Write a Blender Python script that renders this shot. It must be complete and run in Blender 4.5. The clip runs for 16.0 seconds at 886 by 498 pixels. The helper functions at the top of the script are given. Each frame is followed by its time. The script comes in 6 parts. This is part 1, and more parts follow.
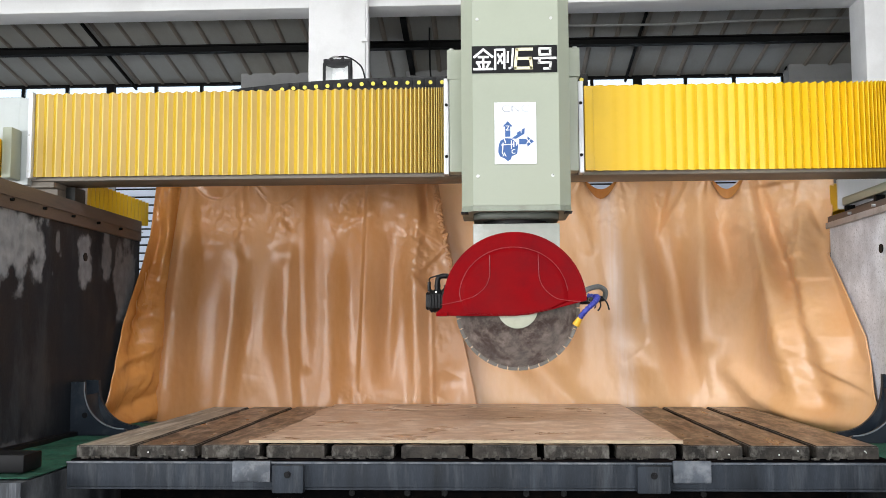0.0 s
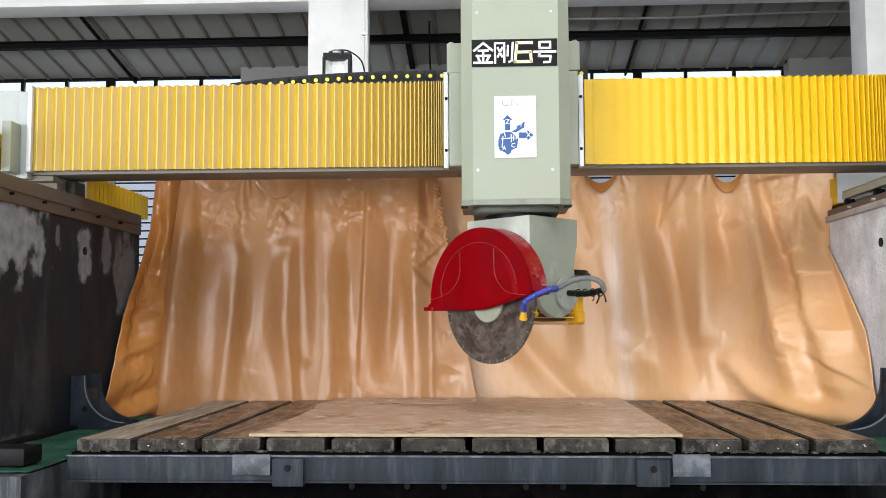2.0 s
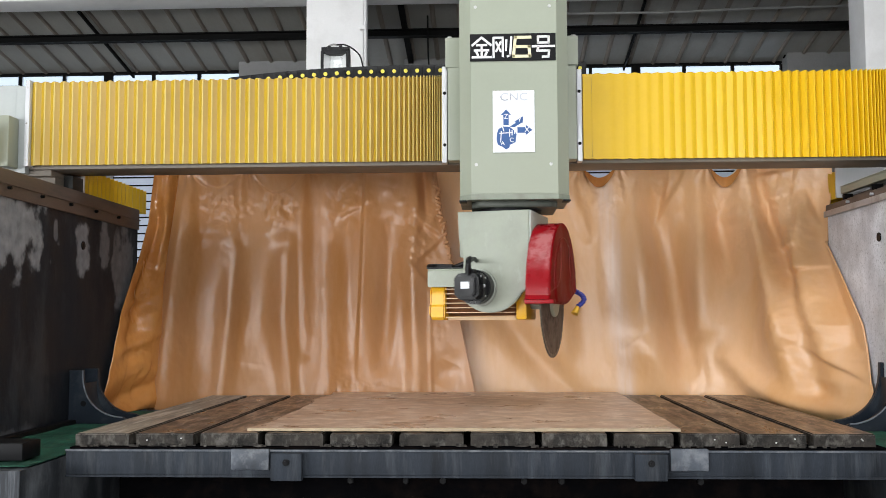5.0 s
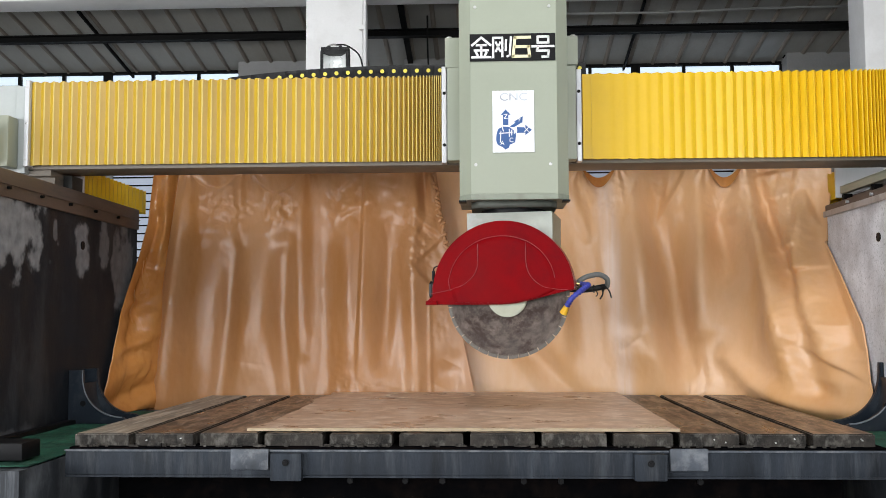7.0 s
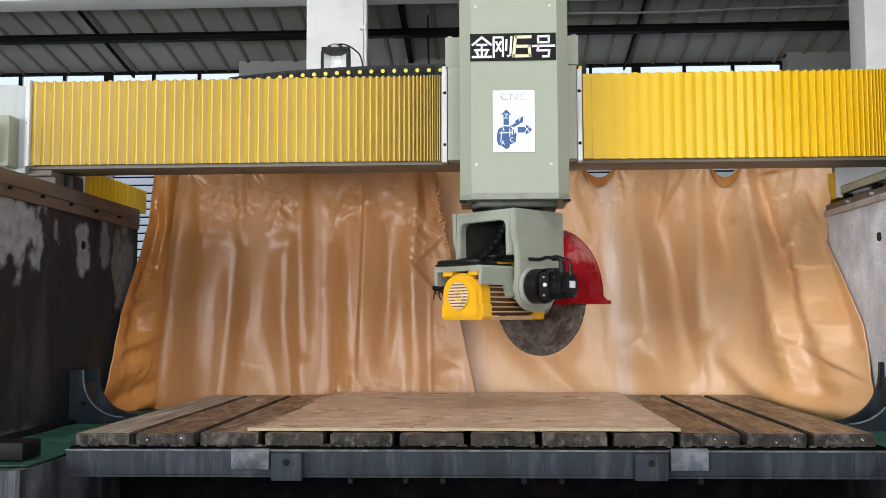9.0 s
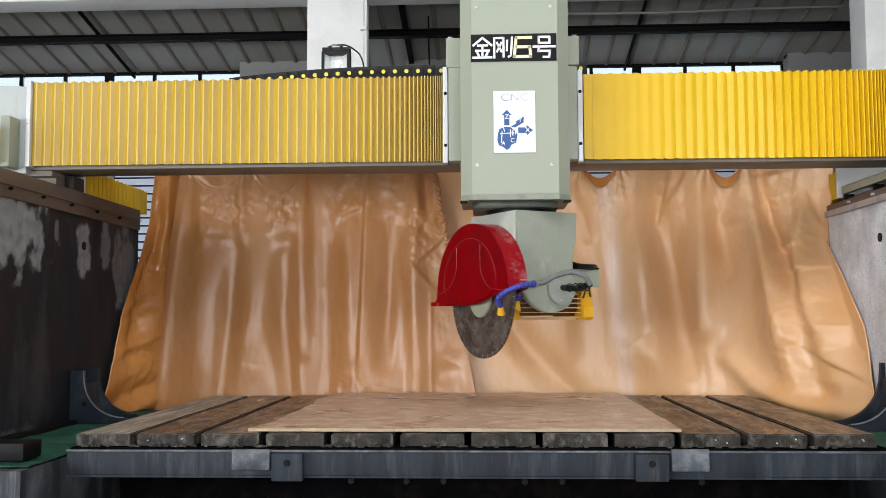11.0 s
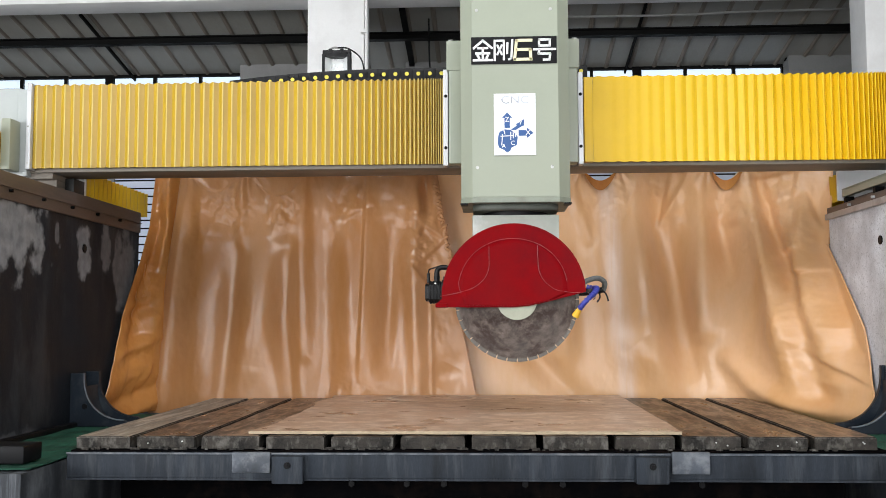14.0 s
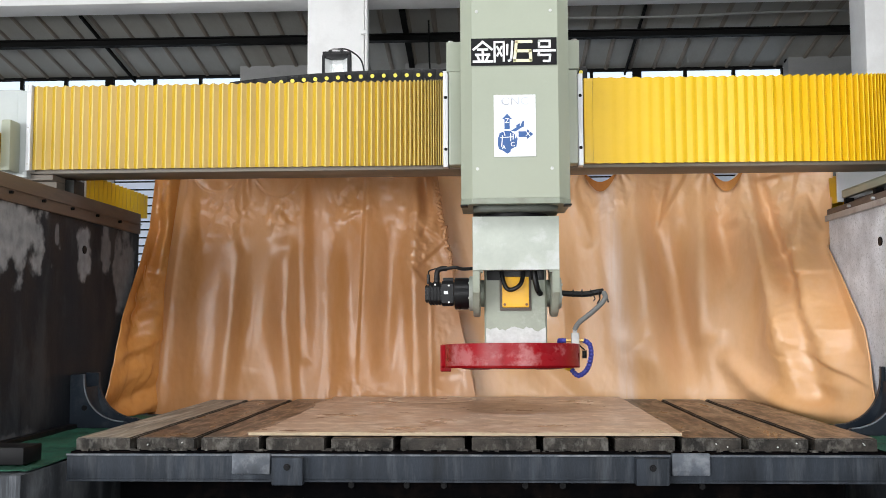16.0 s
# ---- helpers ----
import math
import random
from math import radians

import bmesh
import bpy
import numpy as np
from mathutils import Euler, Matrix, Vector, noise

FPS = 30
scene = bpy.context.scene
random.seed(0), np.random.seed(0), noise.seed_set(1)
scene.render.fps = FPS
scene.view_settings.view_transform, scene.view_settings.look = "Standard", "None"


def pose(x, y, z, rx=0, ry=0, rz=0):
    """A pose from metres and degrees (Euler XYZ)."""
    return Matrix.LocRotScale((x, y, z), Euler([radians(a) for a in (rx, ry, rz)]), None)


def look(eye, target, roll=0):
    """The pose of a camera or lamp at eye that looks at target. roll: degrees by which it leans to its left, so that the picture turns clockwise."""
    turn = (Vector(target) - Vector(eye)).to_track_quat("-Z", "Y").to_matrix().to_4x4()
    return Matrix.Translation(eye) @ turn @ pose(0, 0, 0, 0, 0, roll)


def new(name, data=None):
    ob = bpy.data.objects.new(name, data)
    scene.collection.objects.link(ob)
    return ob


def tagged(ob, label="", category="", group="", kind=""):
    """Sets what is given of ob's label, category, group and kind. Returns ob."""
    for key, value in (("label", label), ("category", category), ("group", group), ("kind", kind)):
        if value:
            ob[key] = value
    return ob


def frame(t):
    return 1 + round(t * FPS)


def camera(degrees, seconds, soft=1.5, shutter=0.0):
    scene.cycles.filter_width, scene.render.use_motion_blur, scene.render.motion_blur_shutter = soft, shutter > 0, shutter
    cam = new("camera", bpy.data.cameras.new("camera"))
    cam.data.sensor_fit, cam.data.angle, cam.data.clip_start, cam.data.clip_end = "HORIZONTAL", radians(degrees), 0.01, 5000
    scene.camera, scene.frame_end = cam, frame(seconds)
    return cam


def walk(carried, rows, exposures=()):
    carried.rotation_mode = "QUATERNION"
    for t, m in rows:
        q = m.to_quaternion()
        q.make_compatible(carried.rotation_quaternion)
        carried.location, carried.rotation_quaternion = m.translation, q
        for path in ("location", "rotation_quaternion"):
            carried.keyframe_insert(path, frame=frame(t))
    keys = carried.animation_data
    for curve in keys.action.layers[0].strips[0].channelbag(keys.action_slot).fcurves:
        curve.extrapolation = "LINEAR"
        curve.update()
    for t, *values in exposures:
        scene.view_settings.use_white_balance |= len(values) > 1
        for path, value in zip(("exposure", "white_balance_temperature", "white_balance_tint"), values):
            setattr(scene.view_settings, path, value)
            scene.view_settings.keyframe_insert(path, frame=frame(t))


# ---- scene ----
EYE = (0.0, 0.0, 1.30)
cam = camera(49.52, 16.0, soft=0.9, shutter=0.4)


def aim(yaw, pitch, roll=-0.23):
    a, b = radians(yaw), radians(pitch)
    way = Vector((-math.sin(a) * math.cos(b), math.cos(a) * math.cos(b), math.sin(b)))
    return look(EYE, Vector(EYE) + 5 * way, roll)


# the hand-held camera sinks slowly by less than a degree and comes back a little
walk(cam, [(t, aim(2.76 + dx / 29.7, 4.80 + dy / 29.7)) for t, dx, dy in (
    (0.0, 0, 0), (0.5, 0, -3.0), (1.0, 0, -4.8), (1.5, 0, -9.0), (2.0, -0.3, -11.0), (2.5, -1.0, -14.2), (3.0, -1.3, -16.3),
    (3.5, -2.2, -17.6), (4.0, -2.6, -19.2), (5.2, -3.3, -20.4), (6.5, -4.0, -20.8), (7.0, -3.8, -20.3), (8.0, -3.2, -20.8),
    (9.0, -2.9, -20.8), (10.2, -2.3, -20.3), (11.5, -1.6, -19.4), (12.0, -1.9, -18.9), (12.5, -2.0, -17.8), (13.0, -1.9, -16.0),
    (13.5, -1.3, -15.4), (14.0, -1.1, -15.2), (15.0, -0.9, -15.5), (15.5, -0.9, -14.3), (16.0, -1.2, -12.9))],
     exposures=[(0.0, 0.0), (2.6, 0.0), (3.4, -0.24), (9.2, -0.25), (11.5, -0.24), (15.0, -0.13), (16.0, -0.10)])

# ---- light: grey daylight from area lamps for unseen openings at the side, behind the camera and in the roof ----
world = bpy.data.worlds.new("sky")
scene.world = world
world.use_nodes = True
wn = world.node_tree
sky = wn.nodes.new("ShaderNodeTexSky")
sky.sky_type, sky.sun_disc = "NISHITA", False
sky.sun_elevation, sky.sun_rotation = radians(50), radians(0)
sky.air_density, sky.dust_density = 1.0, 3.0
wn.links.new(sky.outputs[0], wn.nodes["Background"].inputs[0])
wn.nodes["Background"].inputs[1].default_value = 0.06


def lamp(name, kind, m, energy, colour, size=1.0, size_y=None):
    data = bpy.data.lights.new(name, kind)
    data.energy, data.color = energy, colour
    if kind == "AREA":
        data.shape, data.size, data.size_y = "RECTANGLE", size, size_y or size
    else:
        data.angle = radians(size)
    ob = new(name, data)
    ob.matrix_world = m
    return ob


lamp("sun", "SUN", look((0, 12, 12), (0, 2, 0)), 0.6, (1.0, 0.97, 0.93), 12)
lamp("side_bay_daylight", "AREA", look((-7.0, -3.4, 2.1), (0.6, 5.4, 1.6)), 980, (0.97, 0.985, 1.0), 8.0, 2.8)
# added frontal fill from behind the camera
lamp("bay_daylight", "AREA", look((1.8, -5.8, 1.75), (1.2, 5.4, 1.7)), 500, (0.97, 0.985, 1.0), 6.5, 2.8)
lamp("rooflight_daylight", "AREA", look((0.5, 1.0, 6.0), (0.5, 5.2, 0.6)), 290, (0.97, 0.985, 1.0), 7.5, 1.6)

# ---- materials ----


def mat(name, colour, rough=0.6, metal=0.0, vary=0.12, scale=6.0, bump=0.1, grain=60.0, stain=None, stain_amount=0.0,
        stain_scale=2.0, stretch=(1, 1, 1), spec=0.5, piece=0.0, stain_edge=(0.48, 0.62), rough_vary=0.12, coat=0.0, polar=False, fleck=None):
    """A worn surface: base colour with broad and fine variation, stains, uneven gloss and fine relief."""
    m = bpy.data.materials.new(name)
    m.use_nodes = True
    n, l = m.node_tree.nodes, m.node_tree.links
    b = n["Principled BSDF"]
    b.inputs["Metallic"].default_value = metal
    b.inputs["Specular IOR Level"].default_value = spec
    b.inputs["Coat Weight"].default_value = coat
    geo = n.new("ShaderNodeTexCoord")
    mapping = n.new("ShaderNodeMapping")
    mapping.inputs["Scale"].default_value = stretch
    if polar:
        # marks drawn out round the disc's axis (y): radius, then direction
        flat = n.new("ShaderNodeVectorMath")
        flat.operation = "MULTIPLY"
        flat.inputs[1].default_value = (1, 0, 1)
        l.new(geo.outputs["Object"], flat.inputs[0])
        away = n.new("ShaderNodeVectorMath")
        away.operation = "LENGTH"
        l.new(flat.outputs[0], away.inputs[0])
        unit = n.new("ShaderNodeVectorMath")
        unit.operation = "NORMALIZE"
        l.new(flat.outputs[0], unit.inputs[0])
        parts = n.new("ShaderNodeSeparateXYZ")
        l.new(unit.outputs[0], parts.inputs[0])
        joined = n.new("ShaderNodeCombineXYZ")
        far = n.new("ShaderNodeMath")
        far.operation = "MULTIPLY"
        far.inputs[1].default_value = 7.0
        l.new(away.outputs["Value"], far.inputs[0])
        l.new(far.outputs[0], joined.inputs[1])
        l.new(parts.outputs[0], joined.inputs[0])
        l.new(parts.outputs[2], joined.inputs[2])
        l.new(joined.outputs[0], mapping.inputs["Vector"])
    else:
        l.new(geo.outputs["Object"], mapping.inputs["Vector"])

    def cloud(s, detail=5.0, r=0.6):
        t = n.new("ShaderNodeTexNoise")
        t.inputs["Scale"].default_value, t.inputs["Detail"].default_value, t.inputs["Roughness"].default_value = s, detail, r
        l.new(mapping.outputs[0], t.inputs["Vector"])
        return t.outputs["Fac"]

    def mix(f, a, c, kind="MIX"):
        x = n.new("ShaderNodeMix")
        x.data_type, x.blend_type = "RGBA", kind
        for sock, v in ((x.inputs["Factor"], f), (x.inputs["A"], a), (x.inputs["B"], c)):
            if isinstance(v, (float, int)):
                sock.default_value = v
            elif isinstance(v, tuple):
                sock.default_value = (*v, 1.0)
            else:
                l.new(v, sock)
        return x.outputs["Result"]

    def ramp(v, lo, hi):
        r = n.new("ShaderNodeMapRange")
        r.inputs["From Min"].default_value, r.inputs["From Max"].default_value = lo, hi
        l.new(v, r.inputs["Value"])
        return r.outputs["Result"]

    broad, fine = cloud(scale), cloud(grain, 4.0, 0.7)
    lo = tuple(c * (1 - vary) for c in colour)
    hi = tuple(min(1, c * (1 + vary)) for c in colour)
    col = mix(ramp(broad, 0.3, 0.7), lo, hi)
    col = mix(ramp(fine, 0.25, 0.75), col, mix(1.0, col, (1 - vary * 0.8,) * 3, "MULTIPLY"))
    if stain:
        s = ramp(cloud(stain_scale, 8.0, 0.68), *stain_edge)
        k = n.new("ShaderNodeMath")
        k.operation = "MULTIPLY"
        k.inputs[1].default_value = stain_amount
        l.new(s, k.inputs[0])
        col = mix(k.outputs[0], col, stain)
    if fleck:
        # small marks of another colour: (colour, amount, scale, stretch, edges)
        tint, amount, size, shape, edges = fleck
        mp = n.new("ShaderNodeMapping")
        mp.inputs["Scale"].default_value = shape
        l.new(geo.outputs["Object"], mp.inputs["Vector"])
        t = n.new("ShaderNodeTexNoise")
        t.inputs["Scale"].default_value, t.inputs["Detail"].default_value, t.inputs["Roughness"].default_value = size, 5.0, 0.65
        l.new(mp.outputs[0], t.inputs["Vector"])
        k = n.new("ShaderNodeMath")
        k.operation = "MULTIPLY"
        k.inputs[1].default_value = amount
        l.new(ramp(t.outputs["Fac"], *edges), k.inputs[0])
        col = mix(k.outputs[0], col, tint)
    if piece:
        info = n.new("ShaderNodeObjectInfo")
        p = n.new("ShaderNodeMapRange")
        p.inputs["To Min"].default_value, p.inputs["To Max"].default_value = 1 - piece, 1 + piece * 0.4
        l.new(info.outputs["Random"], p.inputs["Value"])
        g = n.new("ShaderNodeCombineColor")
        for i in range(3):
            l.new(p.outputs["Result"], g.inputs[i])
        col = mix(1.0, col, g.outputs[0], "MULTIPLY")
    l.new(col, b.inputs["Base Color"])
    rr = n.new("ShaderNodeMapRange")
    rr.inputs["From Min"].default_value, rr.inputs["From Max"].default_value = 0.3, 0.7
    rr.inputs["To Min"].default_value, rr.inputs["To Max"].default_value = max(0.02, rough - rough_vary), min(1, rough + rough_vary)
    l.new(broad, rr.inputs["Value"])
    l.new(rr.outputs["Result"], b.inputs["Roughness"])
    if bump:
        bp = n.new("ShaderNodeBump")
        bp.inputs["Strength"].default_value, bp.inputs["Distance"].default_value = bump, 0.004
        l.new(fine, bp.inputs["Height"])
        l.new(bp.outputs[0], b.inputs["Normal"])
    return m


def glow(name, colour, strength):
    m = bpy.data.materials.new(name)
    m.use_nodes = True
    b = m.node_tree.nodes["Principled BSDF"]
    b.inputs["Base Color"].default_value = (*colour, 1)
    b.inputs["Emission Color"].default_value = (*colour, 1)
    b.inputs["Emission Strength"].default_value = strength
    return m


M = {}
M["concrete"] = mat("concrete", (0.30, 0.29, 0.27), 0.85, vary=0.2, scale=3, bump=0.4, stain=(0.12, 0.11, 0.10), stain_amount=0.6)
M["plaster"] = mat("white_plaster", (0.80, 0.80, 0.80), 0.8, vary=0.05, scale=1.5, bump=0.15, stain=(0.62, 0.61, 0.60), stain_amount=0.35)
M["rough_concrete"] = mat("grey_masonry", (0.26, 0.26, 0.26), 0.9, vary=0.2, scale=4, bump=0.6, stain=(0.1, 0.1, 0.1), stain_amount=0.4)
M["roof"] = mat("roof_sheet", (0.31, 0.307, 0.283), 0.55, vary=0.15, scale=1.2, bump=0.05, stain=(0.25, 0.235, 0.20), stain_amount=0.6, stretch=(1, 0.25, 1))
M["rib"] = mat("roof_rib", (0.22, 0.19, 0.16), 0.7, vary=0.25, scale=2, bump=0.1)
M["steel_black"] = mat("black_steel", (0.004, 0.004, 0.004), 0.7, spec=0.1, vary=0.3, scale=5, bump=0.1)
M["wall_dark"] = mat("oily_dark_wall", (0.0155, 0.0185, 0.024), 0.55, spec=0.15, vary=0.35, scale=1.6, bump=0.25, stain=(0.17, 0.175, 0.185), stain_amount=0.15,
                     stain_scale=1.1, stretch=(1, 1.7, 0.7), stain_edge=(0.555, 0.66), rough_vary=0.2)


def cement_scuffs(m, blobs, colour):
    """Pale ragged cement marks on a wall's side: blobs (y, z, half width, half height, strength) in the wall's own space."""
    n, l = m.node_tree.nodes, m.node_tree.links
    b = n["Principled BSDF"]
    geo = n.new("ShaderNodeTexCoord")
    sp = n.new("ShaderNodeSeparateXYZ")
    l.new(geo.outputs["Object"], sp.inputs[0])

    def op(kind, p, q):
        k = n.new("ShaderNodeMath")
        k.operation = kind
        for sock, v in zip(k.inputs, (p, q)):
            if isinstance(v, float):
                sock.default_value = v
            else:
                l.new(v, sock)
        return k.outputs[0]

    def cloud(scale):
        t = n.new("ShaderNodeTexNoise")
        t.inputs["Scale"].default_value, t.inputs["Detail"].default_value = scale, 6.0
        l.new(geo.outputs["Object"], t.inputs["Vector"])
        return t.outputs["Fac"]

    rag, wear = op("SUBTRACT", cloud(7.0), 0.5), cloud(16.0)
    total = None
    for y, z, w, h, strength in blobs:
        u = op("DIVIDE", op("SUBTRACT", sp.outputs[1], y), w)
        v = op("DIVIDE", op("SUBTRACT", sp.outputs[2], z), h)
        d = op("ADD", op("SQRT", op("ADD", op("MULTIPLY", u, u), op("MULTIPLY", v, v)), 0.0), op("MULTIPLY", rag, 2.4))
        f = n.new("ShaderNodeMapRange")
        f.interpolation_type = "SMOOTHSTEP"
        f.inputs["From Min"].default_value, f.inputs["From Max"].default_value = 1.15, 0.75
        f.inputs["To Max"].default_value = strength
        l.new(d, f.inputs["Value"])
        total = f.outputs["Result"] if total is None else op("MAXIMUM", total, f.outputs["Result"])
    x = n.new("ShaderNodeMix")
    x.data_type = "RGBA"
    l.new(op("MULTIPLY", total, op("ADD", wear, 0.25)), x.inputs["Factor"])
    l.new(b.inputs["Base Color"].links[0].from_socket, x.inputs["A"])
    x.inputs["B"].default_value = (*colour, 1)
    l.new(x.outputs["Result"], b.inputs["Base Color"])


cement_scuffs(M["wall_dark"], ((0.20, 1.75, 0.66, 0.24, 0.95), (1.35, 1.69, 0.085, 0.17, 0.8), (1.66, 1.74, 0.08, 0.13, 0.6), (1.0, 1.78, 0.03, 0.06, 0.5),
                               (1.95, 1.62, 0.16, 0.30, 0.6), (2.1, 1.1, 0.12, 0.25, 0.35), (0.5, 0.72, 0.3, 0.06, 0.25)), (0.31, 0.32, 0.345))
M["wall_pale"] = mat("pebbled_grey_wall", (0.70, 0.72, 0.78), 0.42, vary=0.3, scale=5, bump=1.0, grain=110, stain=(0.42, 0.43, 0.46), stain_amount=0.5, fleck=((0.22, 0.23, 0.26), 0.6, 60, (1, 1, 1), (0.54, 0.66)))
M["rail"] = mat("rusty_rail", (0.115, 0.082, 0.066), 0.55, vary=0.3, scale=4, bump=0.2, stain=(0.07, 0.06, 0.055), stain_amount=0.8, stain_scale=4, stretch=(1, 0.4, 3))
M["rail_grey"] = mat("grey_rail_edge", (0.45, 0.46, 0.48), 0.4, metal=0.4, vary=0.2, scale=6, stain=(0.15, 0.12, 0.1), stain_amount=0.5, stain_scale=5)
M["green_paint"] = mat("sage_green_paint", (0.305, 0.332, 0.262), 0.42, vary=0.035, scale=2.5, bump=0.03, stain=(0.295, 0.315, 0.245), stain_amount=0.6, stain_scale=1.2)
M["green_dark"] = mat("sage_green_worn", (0.24, 0.265, 0.21), 0.5, vary=0.12, scale=5, bump=0.08, stain=(0.16, 0.15, 0.12), stain_amount=0.6, stain_scale=4)
M["flange_dark"] = mat("dark_sage_flange", (0.085, 0.093, 0.078), 0.5, vary=0.2, scale=6, bump=0.1)
M["cast_sage"] = mat("sage_casting", (0.30, 0.325, 0.262), 0.48, vary=0.07, scale=6, bump=0.15, stain=(0.245, 0.262, 0.215), stain_amount=0.6, stain_scale=5, fleck=((0.45, 0.47, 0.42), 0.4, 9, (1, 1, 0.6), (0.58, 0.7)))
# sage darkened for the shade inside the yoke
M["shaded_sage"] = mat("shaded_sage_inside", (0.055, 0.062, 0.048), 0.5, vary=0.3, scale=8, bump=0.2, stain=(0.012, 0.012, 0.011), stain_amount=0.8, stain_scale=7)
M["cast_grey"] = mat("pale_grey_casting", (0.33, 0.355, 0.31), 0.45, vary=0.08, scale=6, bump=0.15, stain=(0.33, 0.34, 0.31), stain_amount=0.6, stain_scale=5)
M["lime"] = mat("dried_lime", (0.58, 0.59, 0.58), 0.9, vary=0.15, scale=14, bump=0.6, stain=(0.42, 0.43, 0.40), stain_amount=0.5, stain_scale=12)
M["cast_white"] = mat("lime_splashed_casting", (0.42, 0.45, 0.40), 0.5, vary=0.1, scale=7, bump=0.2, stain=(0.60, 0.62, 0.62), stain_amount=0.7, stain_scale=4)
M["beam_under"] = mat("beam_underside", (0.22, 0.19, 0.155), 0.55, vary=0.15, scale=3, bump=0.1, stain=(0.12, 0.1, 0.08), stain_amount=0.5, stretch=(0.3, 1, 1))
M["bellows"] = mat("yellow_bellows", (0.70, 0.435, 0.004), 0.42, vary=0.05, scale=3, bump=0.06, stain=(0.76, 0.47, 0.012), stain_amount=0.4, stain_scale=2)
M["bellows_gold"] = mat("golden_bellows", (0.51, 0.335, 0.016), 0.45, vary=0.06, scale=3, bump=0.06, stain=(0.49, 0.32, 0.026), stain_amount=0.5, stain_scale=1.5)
M["bellows_tan"] = mat("tan_yellow_bellows", (0.475, 0.325, 0.095), 0.5, vary=0.06, scale=3, bump=0.06, stain=(0.475, 0.32, 0.05), stain_amount=0.5, stain_scale=1.1)
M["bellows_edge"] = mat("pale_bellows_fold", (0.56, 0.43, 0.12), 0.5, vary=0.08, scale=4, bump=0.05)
M["alu"] = mat("aluminium", (0.62, 0.63, 0.65), 0.4, metal=0.15, vary=0.06, scale=8, bump=0.05, stretch=(1, 1, 0.2))
M["red"] = mat("red_guard", (0.19, 0.001, 0.0032), 0.40, vary=0.12, scale=5, bump=0.06, stain=(0.12, 0.003, 0.006), stain_amount=0.6, stain_scale=3, spec=0.035)
M["red_edge"] = mat("rubbed_red_edge", (0.24, 0.02, 0.024), 0.4, vary=0.2, scale=30)
M["red_worn"] = mat("red_guard_splashed", (0.26, 0.003, 0.008), 0.3, vary=0.15, scale=6, bump=0.12, stain=(0.50, 0.24, 0.24), stain_amount=0.5, stain_scale=5, stain_edge=(0.54, 0.64), spec=0.2)
M["blade"] = mat("steel_blade", (0.125, 0.098, 0.084), 0.5, metal=0.1, spec=0.15, vary=0.45, scale=2.6, bump=0.05, stain=(0.036, 0.021, 0.017), stain_amount=0.9, stain_scale=2.2, grain=9,
                 stain_edge=(0.44, 0.60), rough_vary=0.15, polar=True)
M["blade_rim"] = mat("blade_segment", (0.11, 0.095, 0.08), 0.45, metal=0.5, vary=0.25, scale=20, bump=0.1)
M["notch"] = mat("bare_metal_notch", (0.34, 0.28, 0.21), 0.4, metal=0.3, vary=0.1, scale=30)
M["hub"] = mat("hub_cream", (0.42, 0.43, 0.33), 0.45, metal=0.2, vary=0.1, scale=9, bump=0.08, stain=(0.25, 0.24, 0.2), stain_amount=0.4)
M["motor"] = mat("motor_yellow", (0.80, 0.42, 0.008), 0.4, vary=0.06, scale=7, bump=0.05, stain=(0.6, 0.32, 0.05), stain_amount=0.35, stain_scale=8)
M["grille"] = mat("cream_grille_bar", (0.72, 0.58, 0.40), 0.55, vary=0.15, scale=20)
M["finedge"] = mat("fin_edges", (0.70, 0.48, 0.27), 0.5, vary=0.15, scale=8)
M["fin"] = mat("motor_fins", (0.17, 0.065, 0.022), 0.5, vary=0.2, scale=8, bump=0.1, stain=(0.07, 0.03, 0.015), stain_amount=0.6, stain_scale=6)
M["black"] = mat("black_plastic", (0.006, 0.006, 0.007), 0.36, vary=0.3, scale=12, bump=0.08, spec=0.22, stain=(0.025, 0.025, 0.025), stain_amount=0.25, stain_scale=14)
M["hose"] = mat("grey_hose", (0.16, 0.165, 0.16), 0.6, vary=0.2, scale=20, bump=0.1)
M["blue"] = mat("blue_coolant_hose", (0.035, 0.045, 0.30), 0.45, vary=0.15, scale=20, bump=0.05)
M["nozzle"] = mat("yellow_nozzle", (0.75, 0.42, 0.02), 0.45, vary=0.1, scale=20)
M["brass"] = mat("brass_fitting", (0.6, 0.42, 0.14), 0.35, metal=0.9, vary=0.1, scale=20)
M["zinc"] = mat("zinc_fitting", (0.34, 0.34, 0.33), 0.4, metal=0.7, vary=0.12, scale=20)
M["frame"] = mat("slate_steel_frame", (0.026, 0.032, 0.042), 0.65, spec=0.2, vary=0.5, scale=3, grain=110, bump=0.3, stain=(0.12, 0.132, 0.148), stain_amount=0.4,
                 stain_scale=4, stretch=(4, 1, 0.5), stain_edge=(0.52, 0.74))
M["frame_pale"] = mat("scuffed_grey_plate", (0.062, 0.073, 0.092), 0.5, vary=0.4, scale=8, bump=0.15, stain=(0.20, 0.21, 0.23), stain_amount=0.6, stain_scale=9)
M["gusset"] = mat("slate_blue_casting", (0.011, 0.017, 0.026), 0.5, spec=0.25, vary=0.2, scale=5, bump=0.15, stain=(0.09, 0.10, 0.11), stain_amount=0.35)
M["gusset_edge"] = mat("lit_casting_edge", (0.17, 0.19, 0.22), 0.5, vary=0.25, scale=12)
